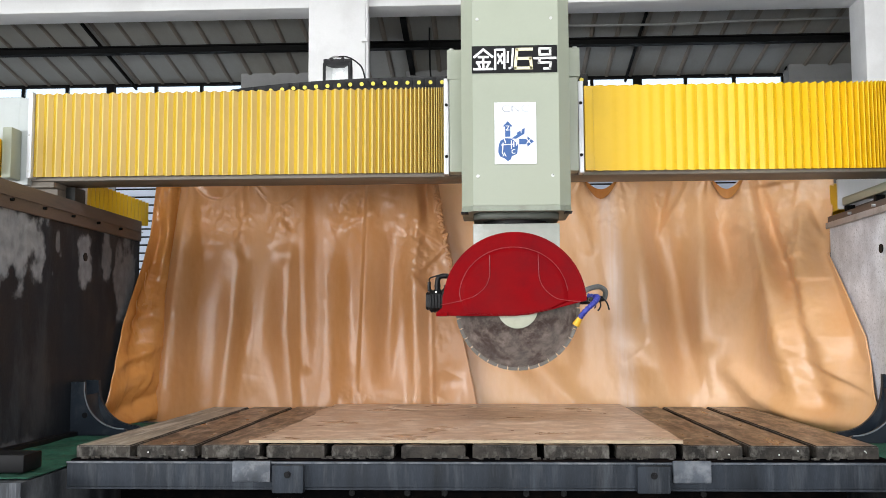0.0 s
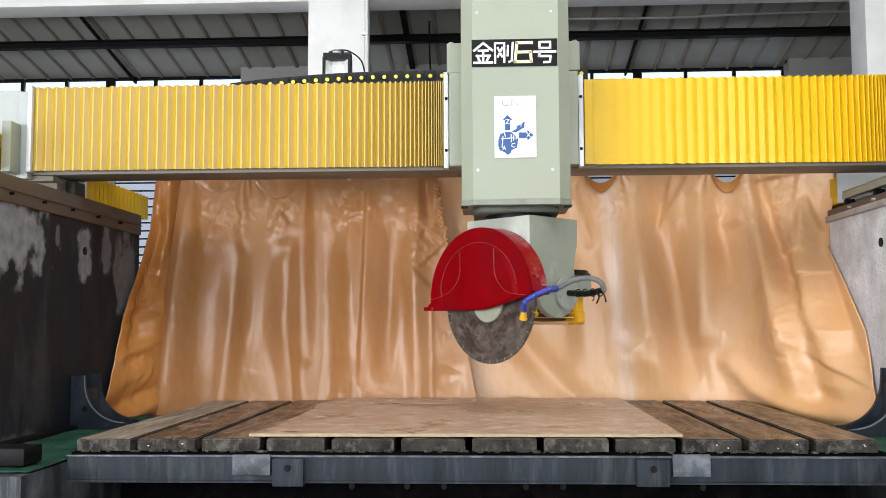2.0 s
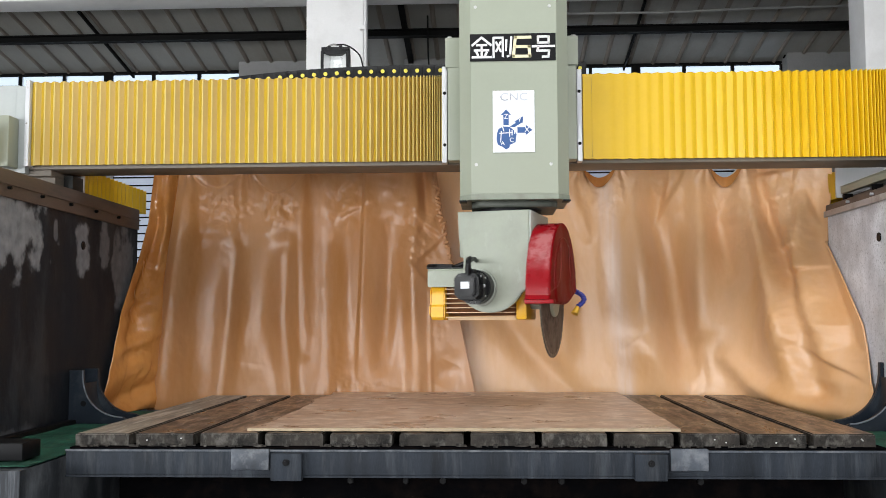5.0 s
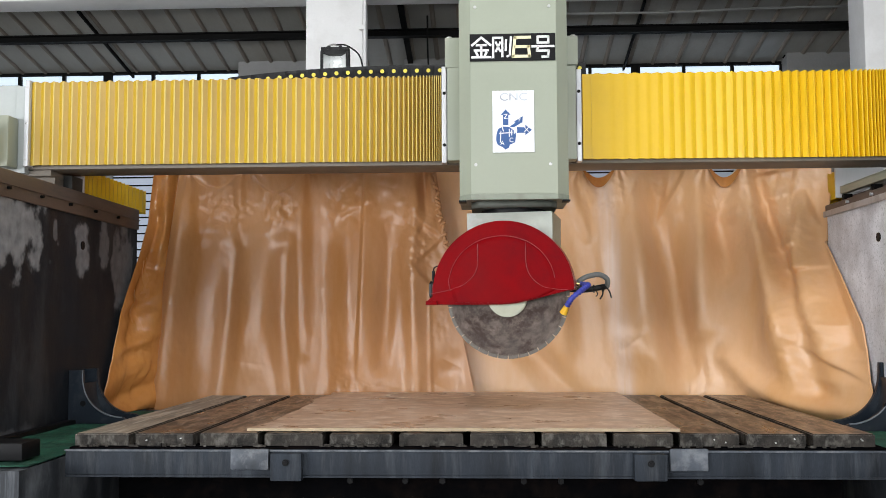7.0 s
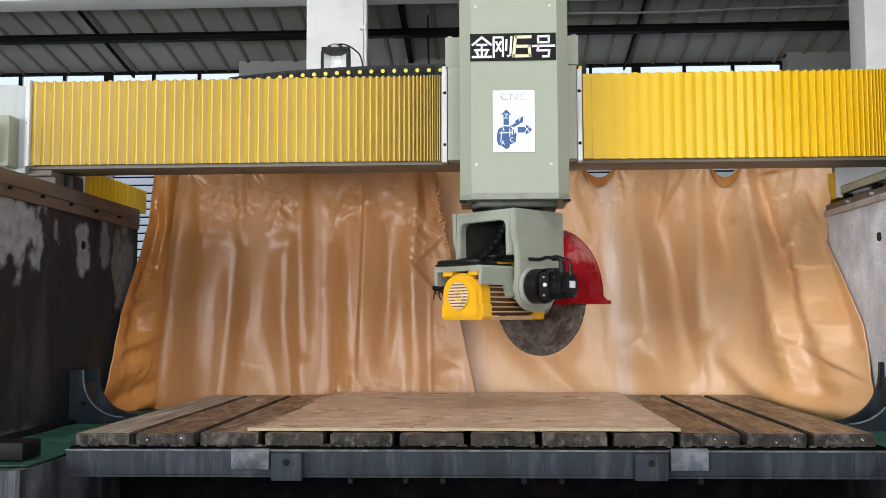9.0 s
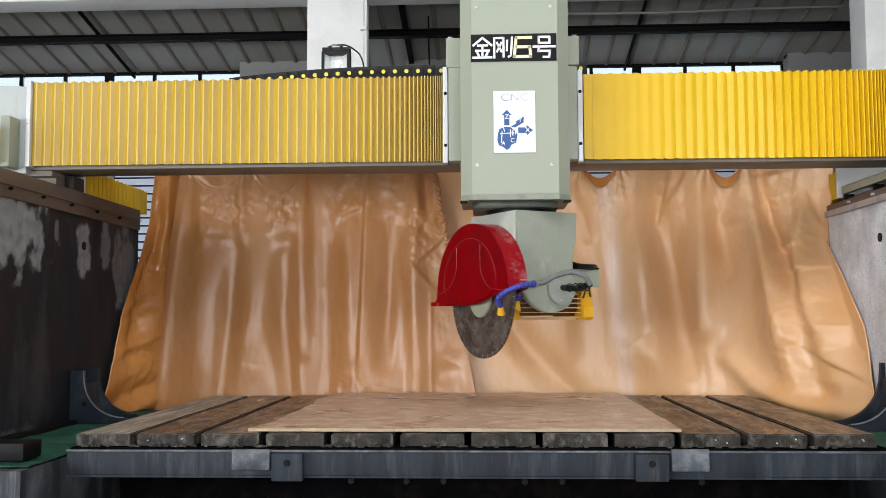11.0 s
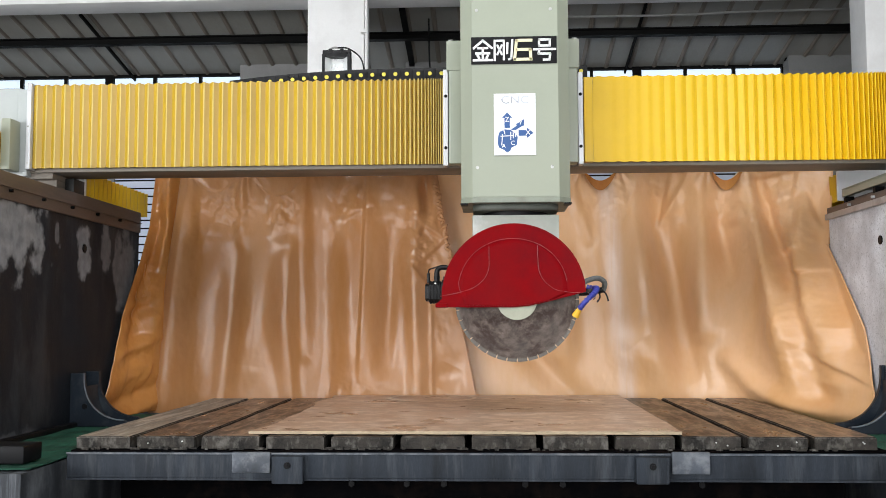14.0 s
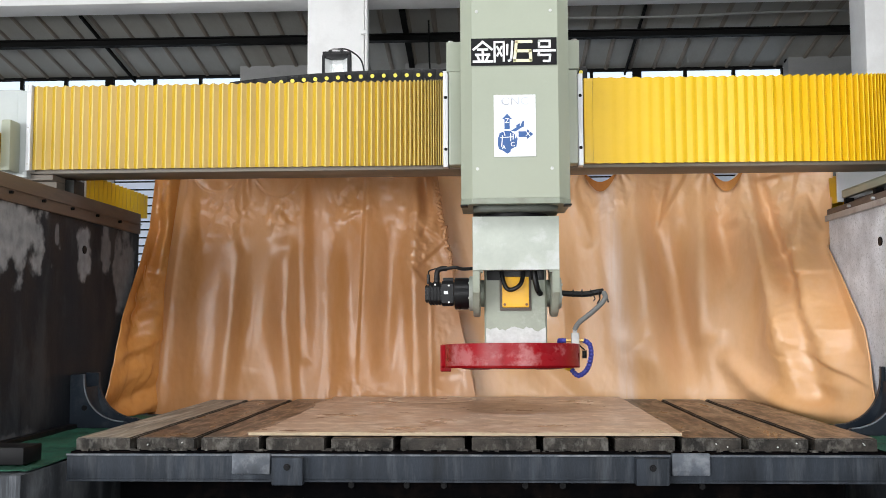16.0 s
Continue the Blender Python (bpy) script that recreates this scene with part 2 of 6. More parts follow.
M["plank"] = mat("oiled_plank", (0.40, 0.25, 0.16), 0.36, vary=0.5, scale=4, bump=0.5, grain=24, stain=(0.036, 0.026, 0.021), stain_amount=0.95, stain_scale=8,
                 stretch=(2.8, 0.7, 1), piece=0.4, stain_edge=(0.37, 0.53), fleck=((0.50, 0.40, 0.33), 0.5, 11, (2.6, 0.6, 1), (0.54, 0.66)))
M["plank_grey"] = mat("weathered_plank", (0.37, 0.30, 0.23), 0.55, vary=0.45, scale=4, bump=0.5, grain=26, stain=(0.10, 0.075, 0.06), stain_amount=0.8, stain_scale=4.5,
                      stretch=(6.5, 0.5, 1), piece=0.15, stain_edge=(0.46, 0.62), fleck=((0.62, 0.54, 0.46), 0.6, 9, (3.2, 0.45, 1), (0.52, 0.68)))
M["plank_end"] = mat("dark_plank_end", (0.035, 0.031, 0.027), 0.75, spec=0.25, vary=0.8, scale=16, bump=1.0, grain=120, stain=(0.07, 0.06, 0.05), stain_amount=0.8, stain_scale=9,
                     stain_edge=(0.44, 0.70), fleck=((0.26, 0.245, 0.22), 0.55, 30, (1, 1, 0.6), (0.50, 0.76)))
M["board"] = mat("dusty_board", (0.47, 0.315, 0.225), 0.34, vary=0.24, scale=2.2, bump=0.25, grain=22, stain=(0.74, 0.60, 0.49), stain_amount=0.8, stain_scale=9,
                 stretch=(0.9, 1.2, 1), stain_edge=(0.46, 0.64), fleck=((0.24, 0.15, 0.10), 0.55, 20, (0.8, 0.55, 1), (0.56, 0.68)))
M["board_edge"] = mat("board_edge", (0.42, 0.33, 0.22), 0.8, vary=0.2, scale=20, bump=0.4)
M["chalk"] = mat("pale_scratch", (0.84, 0.73, 0.60), 0.8, vary=0.1, scale=20)
M["deck"] = mat("dark_wet_concrete", (0.05, 0.056, 0.066), 0.65, spec=0.3, vary=0.5, scale=5, bump=0.4, stain=(0.19, 0.20, 0.215), stain_amount=0.7, stain_scale=5, stretch=(8, 1, 0.5), stain_edge=(0.46, 0.72))
M["net"] = mat("green_mesh_cloth", (0.027, 0.115, 0.074), 0.8, spec=0.2, vary=0.8, scale=6, bump=1.0, grain=170, stain=(0.03, 0.075, 0.052), stain_amount=0.5, stain_scale=20)
M["white"] = mat("sign_white", (0.74, 0.76, 0.80), 0.35, vary=0.02, scale=3, bump=0)
M["navy"] = mat("sign_blue", (0.022, 0.085, 0.26), 0.4, vary=0.05, scale=5, bump=0)
M["cream"] = mat("sign_cream", (0.80, 0.73, 0.48), 0.4, vary=0.02, scale=3, bump=0)
M["ink"] = mat("plate_black", (0.006, 0.006, 0.007), 0.5, spec=0.15, vary=0.1, scale=3, bump=0)
M["letter"] = mat("letter_grey", (0.50, 0.53, 0.58), 0.3, metal=0.3, vary=0.05, scale=6, bump=0)
M["paint_white"] = mat("plate_white", (0.80, 0.80, 0.80), 0.45, vary=0.02, scale=3, bump=0)
M["bolt"] = mat("bolt_steel", (0.55, 0.55, 0.54), 0.35, metal=0.7, vary=0.1, scale=40)
M["cover_grey"] = mat("grey_cover", (0.40, 0.43, 0.425), 0.45, vary=0.05, scale=3, bump=0.04, stain=(0.38, 0.4, 0.39), stain_amount=0.4)
# near black that stands for shade in the yoke and beside the carriage
M["shade_black"] = mat("painted_shade_black", (0.012, 0.013, 0.012), 0.6, vary=0.3, scale=8, bump=0.3)
M["dark"] = mat("shaded_table_base", (0.003, 0.003, 0.0035), 0.95, spec=0.0, vary=0.3, scale=4, bump=0.4, stain=(0.010, 0.007, 0.006), stain_amount=0.5, stain_scale=6)
M["pin"] = mat("yellow_pin", (0.78, 0.66, 0.08), 0.45, vary=0.05, scale=20)
M["reflector"] = mat("lamp_reflector", (0.78, 0.80, 0.80), 0.3, metal=0.2, vary=0.06, scale=8)
M["slat"] = mat("blue_grey_slat", (0.55, 0.62, 0.75), 0.5, vary=0.08, scale=3)
M["sky"] = glow("bright_sky", (0.86, 0.93, 1.0), 1.15)


def tarp_material(name, base, deep, sheen=None, rough=0.40):
    """Plastic sheet with amber bands, fine crinkles and, where given, a painted pale sheen (x, half width, slant) down
    it.
    """
    m = mat(name, base, rough, vary=0.05, scale=2.2, bump=0.06, grain=45, stain=deep, stain_amount=0.8, stain_scale=2.4, stretch=(1, 1, 0.28),
            stain_edge=(0.42, 0.62), rough_vary=0.06)
    n, l = m.node_tree.nodes, m.node_tree.links
    b = n["Principled BSDF"]
    b.inputs["Coat Weight"].default_value = 0.25
    b.inputs["Coat Roughness"].default_value = 0.17
    geo = n.new("ShaderNodeTexCoord")
    mp = n.new("ShaderNodeMapping")
    mp.inputs["Scale"].default_value = (1, 1, 0.55)
    l.new(geo.outputs["Object"], mp.inputs["Vector"])
    t = n.new("ShaderNodeTexNoise")
    t.noise_type = "RIDGED_MULTIFRACTAL"
    t.inputs["Scale"].default_value, t.inputs["Detail"].default_value = 4.5, 3.0
    l.new(mp.outputs[0], t.inputs["Vector"])
    bp = n.new("ShaderNodeBump")
    bp.inputs["Strength"].default_value, bp.inputs["Distance"].default_value = 0.5, 0.006
    l.new(t.outputs["Fac"], bp.inputs["Height"])
    old = b.inputs["Normal"].links[0].from_socket
    l.new(old, bp.inputs["Normal"])
    l.new(bp.outputs[0], b.inputs["Normal"])
    if sheen:
        x0, half, slant = sheen
        sp = n.new("ShaderNodeSeparateXYZ")
        l.new(geo.outputs["Object"], sp.inputs[0])

        def op(kind, p, q):
            k = n.new("ShaderNodeMath")
            k.operation = kind
            for sock, v in zip(k.inputs, (p, q)):
                if isinstance(v, float):
                    sock.default_value = v
                else:
                    l.new(v, sock)
            return k.outputs[0]

        ragged = n.new("ShaderNodeTexNoise")
        ragged.inputs["Scale"].default_value, ragged.inputs["Detail"].default_value = 30.0, 4.0
        mp2 = n.new("ShaderNodeMapping")
        mp2.inputs["Scale"].default_value = (1, 1, 0.06)
        l.new(geo.outputs["Object"], mp2.inputs["Vector"])
        l.new(mp2.outputs[0], ragged.inputs["Vector"])
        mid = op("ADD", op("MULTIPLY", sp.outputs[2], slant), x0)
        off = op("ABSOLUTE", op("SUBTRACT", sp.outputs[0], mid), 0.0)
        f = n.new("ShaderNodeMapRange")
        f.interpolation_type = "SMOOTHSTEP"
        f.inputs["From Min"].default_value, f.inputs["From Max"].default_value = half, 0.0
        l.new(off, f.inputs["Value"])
        # the whitish reflection down a broad fold is mixed into the base colour
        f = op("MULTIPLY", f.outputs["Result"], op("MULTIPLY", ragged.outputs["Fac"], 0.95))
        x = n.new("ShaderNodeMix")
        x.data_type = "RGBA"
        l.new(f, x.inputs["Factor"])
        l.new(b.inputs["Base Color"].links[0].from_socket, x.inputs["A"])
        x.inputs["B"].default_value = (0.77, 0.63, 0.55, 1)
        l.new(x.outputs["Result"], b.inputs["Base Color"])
    return m


M["hem"] = mat("pale_hem", (0.74, 0.66, 0.56), 0.5, vary=0.1, scale=9)
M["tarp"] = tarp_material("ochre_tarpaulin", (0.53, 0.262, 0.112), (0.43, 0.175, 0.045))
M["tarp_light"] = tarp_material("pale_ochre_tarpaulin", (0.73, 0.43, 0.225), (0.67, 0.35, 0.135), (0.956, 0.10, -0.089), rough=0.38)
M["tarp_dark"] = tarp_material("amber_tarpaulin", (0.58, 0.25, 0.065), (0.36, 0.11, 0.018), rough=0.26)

# ---- mesh tools ----
ORIGIN = {}


def thing(name, at, label, category, group="", kind=""):
    ob = new(name)
    ob.empty_display_size = 0.1
    ob.location = at
    ORIGIN[ob.name] = Vector(at)
    return tagged(ob, label, category, group, kind)


def mesh_of(name, bm, material, at, smooth=True):
    bmesh.ops.translate(bm, verts=bm.verts, vec=-Vector(at))
    bm.normal_update()
    me = bpy.data.meshes.new(name)
    bm.to_mesh(me)
    bm.free()
    for s in (material if isinstance(material, (list, tuple)) else [material]):
        me.materials.append(s)
    if smooth:
        me.shade_smooth()
        me.set_sharp_from_angle(angle=radians(32))
        for p in me.polygons:
            if len(p.vertices) > 4 and p.area > 0.003:
                p.use_smooth = False
    return me


def part(name, bm, material, parent, label="", at=None):
    """Links a bmesh, given in world coordinates at rest, as one mesh object under a thing or a part."""
    home = ORIGIN[parent.name]
    at = Vector(at) if at is not None else home.copy()
    ob = new(name, mesh_of(name, bm, material, at))
    ob.parent = parent
    ob.location = at - home
    ORIGIN[ob.name] = at
    return tagged(ob, label)


def solid(name, bm, material, label, category, at=(0, 0, 0), group="", kind=""):
    ob = new(name, mesh_of(name, bm, material, at))
    ob.location = at
    ORIGIN[ob.name] = Vector(at)
    return tagged(ob, label, category, group, kind)


def box(bm, x0, x1, y0, y1, z0, z1, bevel=0.0, mi=0, turn=None):
    vs = bmesh.ops.create_cube(bm, size=1.0)["verts"]
    for v in vs:
        v.co = Vector(((x0 + x1) / 2 + v.co.x * (x1 - x0), (y0 + y1) / 2 + v.co.y * (y1 - y0), (z0 + z1) / 2 + v.co.z * (z1 - z0)))
    fs = {f for v in vs for f in v.link_faces}
    for f in fs:
        f.material_index = mi
    if turn is not None:
        bmesh.ops.transform(bm, matrix=turn, verts=vs)
    if bevel:
        es = {e for v in vs for e in v.link_edges}
        bmesh.ops.bevel(bm, geom=list(es), offset=bevel, segments=2, affect="EDGES", profile=0.6)
    return bm


def rod(bm, a, b, r, seg=20, r2=None, mi=0, bevel=0.0):
    a, b = Vector(a), Vector(b)
    d = b - a
    m = Matrix.Translation((a + b) / 2) @ d.to_track_quat("Z", "Y").to_matrix().to_4x4()
    vs = bmesh.ops.create_cone(bm, cap_ends=True, segments=seg, radius1=r, radius2=r if r2 is None else r2, depth=d.length, matrix=m)["verts"]
    fs = {f for v in vs for f in v.link_faces}
    for f in fs:
        f.material_index = mi
    if bevel:
        es = [e for e in {e for f in fs if len(f.verts) > 4 for e in f.edges}]
        bmesh.ops.bevel(bm, geom=es, offset=bevel, segments=2, affect="EDGES")
    return bm


def prism(bm, outline, put, a0, a1, mi=0, bevel=0.0):
    """A closed outline (u, v) drawn out from a0 to a1; put(u, v, a) gives the place."""
    lo = [bm.verts.new(put(u, v, a0)) for u, v in outline]
    hi = [bm.verts.new(put(u, v, a1)) for u, v in outline]
    n = len(outline)
    fs = [bm.faces.new(lo[::-1]), bm.faces.new(hi)]
    for i in range(n):
        fs.append(bm.faces.new((lo[i], lo[(i + 1) % n], hi[(i + 1) % n], hi[i])))
    for f in fs:
        f.material_index = mi
    bmesh.ops.recalc_face_normals(bm, faces=fs)
    if bevel:
        bmesh.ops.bevel(bm, geom=list({e for f in fs[:2] for e in f.edges}), offset=bevel, segments=2, affect="EDGES")
    return bm


def tube(bm, pts, r, seg=10, mi=0, ripple=0.0, pitch=0.012):
    """A hose along smooth points; ripple gives it rings."""
    pts = [Vector(p) for p in pts]
    dense = []
    for i in range(len(pts) - 1):
        p0, p1, p2, p3 = pts[max(i - 1, 0)], pts[i], pts[i + 1], pts[min(i + 2, len(pts) - 1)]
        k = max(4, int((p2 - p1).length / (pitch / 4 if ripple else 0.012)))
        for j in range(k):
            t = j / k
            dense.append(0.5 * ((2 * p1) + (p2 - p0) * t + (2 * p0 - 5 * p1 + 4 * p2 - p3) * t * t + (3 * p1 - p0 - 3 * p2 + p3) * t ** 3))
    dense.append(pts[-1])
    rings, run = [], 0.0
    side = None
    for i, p in enumerate(dense):
        d = (dense[min(i + 1, len(dense) - 1)] - dense[max(i - 1, 0)]).normalized()
        run += (p - dense[i - 1]).length if i else 0
        ref = side if side is not None else (Vector((0, 0, 1)) if abs(d.z) < 0.9 else Vector((1, 0, 0)))
        s = (ref - d * ref.dot(d)).normalized()
        side = s
        w = d.cross(s)
        rr = r * (1 + ripple * math.cos(run / pitch * math.tau))
        rings.append([bm.verts.new(p + rr * (math.cos(a) * s + math.sin(a) * w)) for a in (math.tau * k / seg for k in range(seg))])
    for a, b in zip(rings, rings[1:]):
        for k in range(seg):
            f = bm.faces.new((a[k], a[(k + 1) % seg], b[(k + 1) % seg], b[k]))
            f.material_index = mi
    bm.faces.new(rings[0][::-1]).material_index = mi
    bm.faces.new(rings[-1]).material_index = mi
    return bm


def words(text, size, m, material, parent, name, extrude=0.0008):
    """Lettering in the built-in font, turned into a mesh, as a part."""
    cu = bpy.data.curves.new(name, "FONT")
    cu.body, cu.size, cu.extrude, cu.align_x, cu.align_y = text, size, extrude, "CENTER", "CENTER"
    tmp = new("tmp", cu)
    me = bpy.data.meshes.new_from_object(tmp.evaluated_get(bpy.context.evaluated_depsgraph_get()))
    bpy.data.objects.remove(tmp)
    me.transform(m)
    bm = bmesh.new()
    bm.from_mesh(me)
    return part(name, bm, material, parent)


def B():
    return bmesh.new()

# ---- the hall ----
WALL_L, WALL_R = -2.30, 2.05          # inner faces of the machine's side walls
DECK = 0.72                           # level of the deck round the table
ROOF = lambda y: 3.955 + 0.184 * (10.0 - y)


def hall():
    g = B()
    box(g, -60, 60, -60, 60, -0.3, 0.0)
    solid("ground", g, M["concrete"], "stained grey concrete factory floor", "floor", kind="structure")
    # roof sheets over the back bay, sloping down to the window strip
    g = B()
    prism(g, [(6.6, ROOF(6.6)), (10.04, ROOF(10.04)), (10.04, ROOF(10.04) + 0.06), (6.6, ROOF(6.6) + 0.06)], lambda u, v, a: (a, u, v), -9, 9)
    roof = solid("ceiling", g, M["roof"], "grey profiled roof sheets sloping down to the windows", "roof", kind="structure")
    # rib colour darker than the sheets, so their shade is painted in
    g = B()
    x = -8.7325
    while x < 8.8:
        prism(g, [(-0.024, 0.0), (-0.010, -0.016), (0.010, -0.016), (0.024, 0.0)], lambda u, v, a, x=x: (x + u, a, ROOF(a) + v - 0.002), 6.7, 10.0)
        x += 0.2495
    part("ribs", g, M["rib"], roof, "dark ribs under the roof sheets")
    # unseen roof over the camera, added with an open strip for daylight
    g = B()
    prism(g, [(2.0, 6.2), (3.6, 6.2), (6.6, 5.4), (6.6, 5.5), (3.6, 6.3), (2.0, 6.3)], lambda u, v, a: (a, u, v), -9, 9)
    prism(g, [(-6, 6.3), (0.0, 6.3), (0.0, 6.4), (-6, 6.4)], lambda u, v, a: (a, u, v), -9, 9)
    solid("ceiling_front", g, M["roof"], "grey roof sheets over the working bay", "roof", kind="structure")
    # unseen walls added to close the hall, with openings for the lamps
    g = B()
    box(g, 9.0, 9.2, -6, 10.4, 0, 6.5)
    solid("wall_east", g, M["plaster"], "white plastered hall wall", "wall", kind="structure")
    g = B()
    box(g, -9.2, -9.0, 0.8, 10.4, 0, 6.5)
    box(g, -9.2, -9.0, -6, 0.8, 5.2, 6.5)
    box(g, -9.2, -9.0, -6, 0.8, 0, 1.0)
    solid("wall_west", g, M["plaster"], "white plastered hall wall with a wide opening", "wall", kind="structure")
    g = B()
    box(g, -9, -4.6, -6.2, -6.0, 0, 6.4)
    box(g, 5.8, 9, -6.2, -6.0, 0, 6.4)
    box(g, -4.6, 5.8, -6.2, -6.0, 5.4, 6.4)
    solid("wall_south", g, M["plaster"], "white wall with a wide open bay door", "wall", kind="structure")
    g = B()
    box(g, -9, 9, 10.12, 10.3, 0, 1.6)
    box(g, -9, 9, 10.12, 10.3, 1.6, 3.45)
    solid("wall_north", g, M["rough_concrete"], "grey masonry back wall below the windows", "wall", kind="structure")
    g = B()
    box(g, -40, 40, 16.0, 16.2, 0, 14)
    solid("backdrop", g, M["sky"], "bright hazy daylight outside the windows", "sky", kind="structure")


def pillars():
    for x0, x1, lab in ((-1.535, -1.045, "white plastered concrete pillar"), (3.15, 3.75, "white plastered concrete pillar by the window strip")):
        g = B()
        box(g, x0, x1, 8.0, 8.34, 0, 6.2, 0.012)
        solid("pillar", g, M["plaster"], lab, "pillar", group="pillars of the hall", kind="structure")
    g = B()
    box(g, -9, 9, 8.06, 8.36, 4.085, 4.75, 0.015)
    solid("crossbeam", g, M["plaster"], "white plastered concrete beam between the pillars", "beam", kind="structure")
    g = B()
    tube(g, [(-1.025, 7.985, 2.2), (-1.025, 7.985, 3.4), (-1.03, 7.985, 4.3)], 0.014)
    for z in (3.1, 3.75):
        box(g, -1.07, -1.02, 7.955, 8.0, z, z + 0.03)
    solid("conduit", g, M["plaster"], "white pipe clipped to the pillar", "pipe")


def roof_steel():
    for y, h in ((9.10, 0.07), (7.6, 0.08)):
        g = B()
        for za, zb, w in ((0.0, 0.012, 0.09), (0.012, h - 0.012, 0.02), (h - 0.012, h, 0.09)):
            z = ROOF(y) - 0.035 - h
            box(g, -8.9, 8.9, y - w / 2, y + w / 2, z + za, z + zb)
        solid("purlin", g, M["steel_black"], "black steel purlin under the roof sheets", "purlin", group="roof steel", kind="structure")
    for x in (-3.80, -0.78, 1.45):
        g = B()
        w = 0.022 if x != -0.78 else 0.055
        prism(g, [(-w / 2, -0.02), (w / 2, -0.02), (w / 2, -0.05), (-w / 2, -0.05)], lambda u, v, a: (x + u, a, ROOF(a) + v), 8.62, 10.05)
        solid("rafter", g, M["steel_black"], "thin black steel rafter under the roof sheets", "rafter", group="roof steel", kind="structure")
    g = B()
    tube(g, [(0.3, 8.75, 4.11), (1.6, 8.75, 4.10), (2.4, 8.75, 4.12), (3.4, 8.75, 4.13)], 0.012)
    solid("ceiling_pipe", g, M["zinc"], "thin grey pipe along the roof purlin", "pipe")
    for pts in ([(-0.55, 8.9, 4.2), (-0.54, 8.9, 3.7), (-0.5, 9.0, 3.45)],
                [(-2.75, 9.9, 4.0), (-2.45, 9.85, 4.06), (-1.9, 9.85, 4.05)], [(3.05, 9.85, 3.95), (3.2, 9.85, 4.09), (3.7, 9.85, 4.07)]):
        g = B()
        tube(g, pts, 0.008, 6)
        solid("cable", g, M["steel_black"], "thin black cable slung under the roof", "cable", group="cables in the hall")
    # broken masonry tops before the windows
    for x0, x1, z1 in ((-2.59, -1.5, 4.065), (-0.85, 0.55, 4.05), (3.075, 4.6, 4.085)):
        g = B()
        box(g, x0, x1, 9.80, 9.98, 3.1, z1)
        bmesh.ops.subdivide_edges(g, edges=g.edges, cuts=5, use_grid_fill=True)
        for v in g.verts:
            v.co.z += 0.05 * noise.noise((v.co.x * 3, v.co.y * 3, 0)) if v.co.z > z1 - 0.05 else 0
        solid("masonry_block", g, M["rough_concrete"], "rough grey masonry patch beside the windows", "masonry", group="masonry before the windows", kind="structure")


def windows():
    mull = [-6.0, -5.51, -5.025, -4.54, -4.06, -3.565, -3.07, -2.59, -1.5, -0.9, -0.4, 0.1, 0.61, 1.095, 1.57, 2.07, 2.57, 3.075]
    for k, (x0, x1) in enumerate(((-6.0, -4.06), (-4.06, -2.59), (-0.9, 0.61), (0.61, 1.57), (1.57, 3.075))):
        w = thing("window_%d" % (k + 1), ((x0 + x1) / 2, 10.0, 3.45), "black-framed window of the clerestory strip, bright outside", "window", kind="structure")
        g = B()
        box(g, x0, x1, 9.985, 10.035, 3.925, 3.953)
        box(g, x0, x1, 9.985, 10.035, 3.42, 3.46)
        for m in mull:
            if x0 - 0.01 <= m <= x1 + 0.01:
                t = 0.045 if m in (-4.06, 1.57, 0.61) else 0.016
                box(g, m - t + (t if m == x0 else 0), m + t - (t if m == x1 else 0), 9.98, 10.03, 3.46, 3.925)
        part("window_frame", g, M["steel_black"], w, "black steel frame")
        for a, b in zip(mull, mull[1:]):
            if a >= x0 - 0.01 and b <= x1 + 0.01:
                g = B()
                box(g, a + 0.02, b - 0.02, 10.0, 10.006, 3.46, 3.925)
                p = part("pane", g, GLASS, w)
                p.visible_shadow = False
    # louvred shutters seen beside and over the tarpaulin
    for x0, x1 in ((-4.0, -3.3), (0.4, 3.0)):
        s = thing("shutter", ((x0 + x1) / 2, 10.05, 1.6), "pale blue louvred shutter in the back wall", "shutter", group="louvred shutters", kind="structure")
        for i in range(21):
            z = 1.62 + i * 0.086
            g = B()
            box(g, x0, x1, 10.05, 10.062, z, z + 0.068)
            part("slat", g, M["slat"], s)
        g = B()
        box(g, x0 - 0.02, x1 + 0.02, 10.08, 10.09, 1.6, 3.44)
        part("backing", g, M["steel_black"], s)


def glass():
    m = bpy.data.materials.new("window_glass")
    m.use_nodes = True
    b = m.node_tree.nodes["Principled BSDF"]
    b.inputs["Base Color"].default_value = (0.86, 0.93, 1.0, 1)
    b.inputs["Transmission Weight"].default_value = 1.0
    b.inputs["Roughness"].default_value = 0.05
    b.inputs["IOR"].default_value = 1.1
    return m


GLASS = glass()
hall()
pillars()
roof_steel()
windows()

# ---- the machine's side walls, deck and table ----


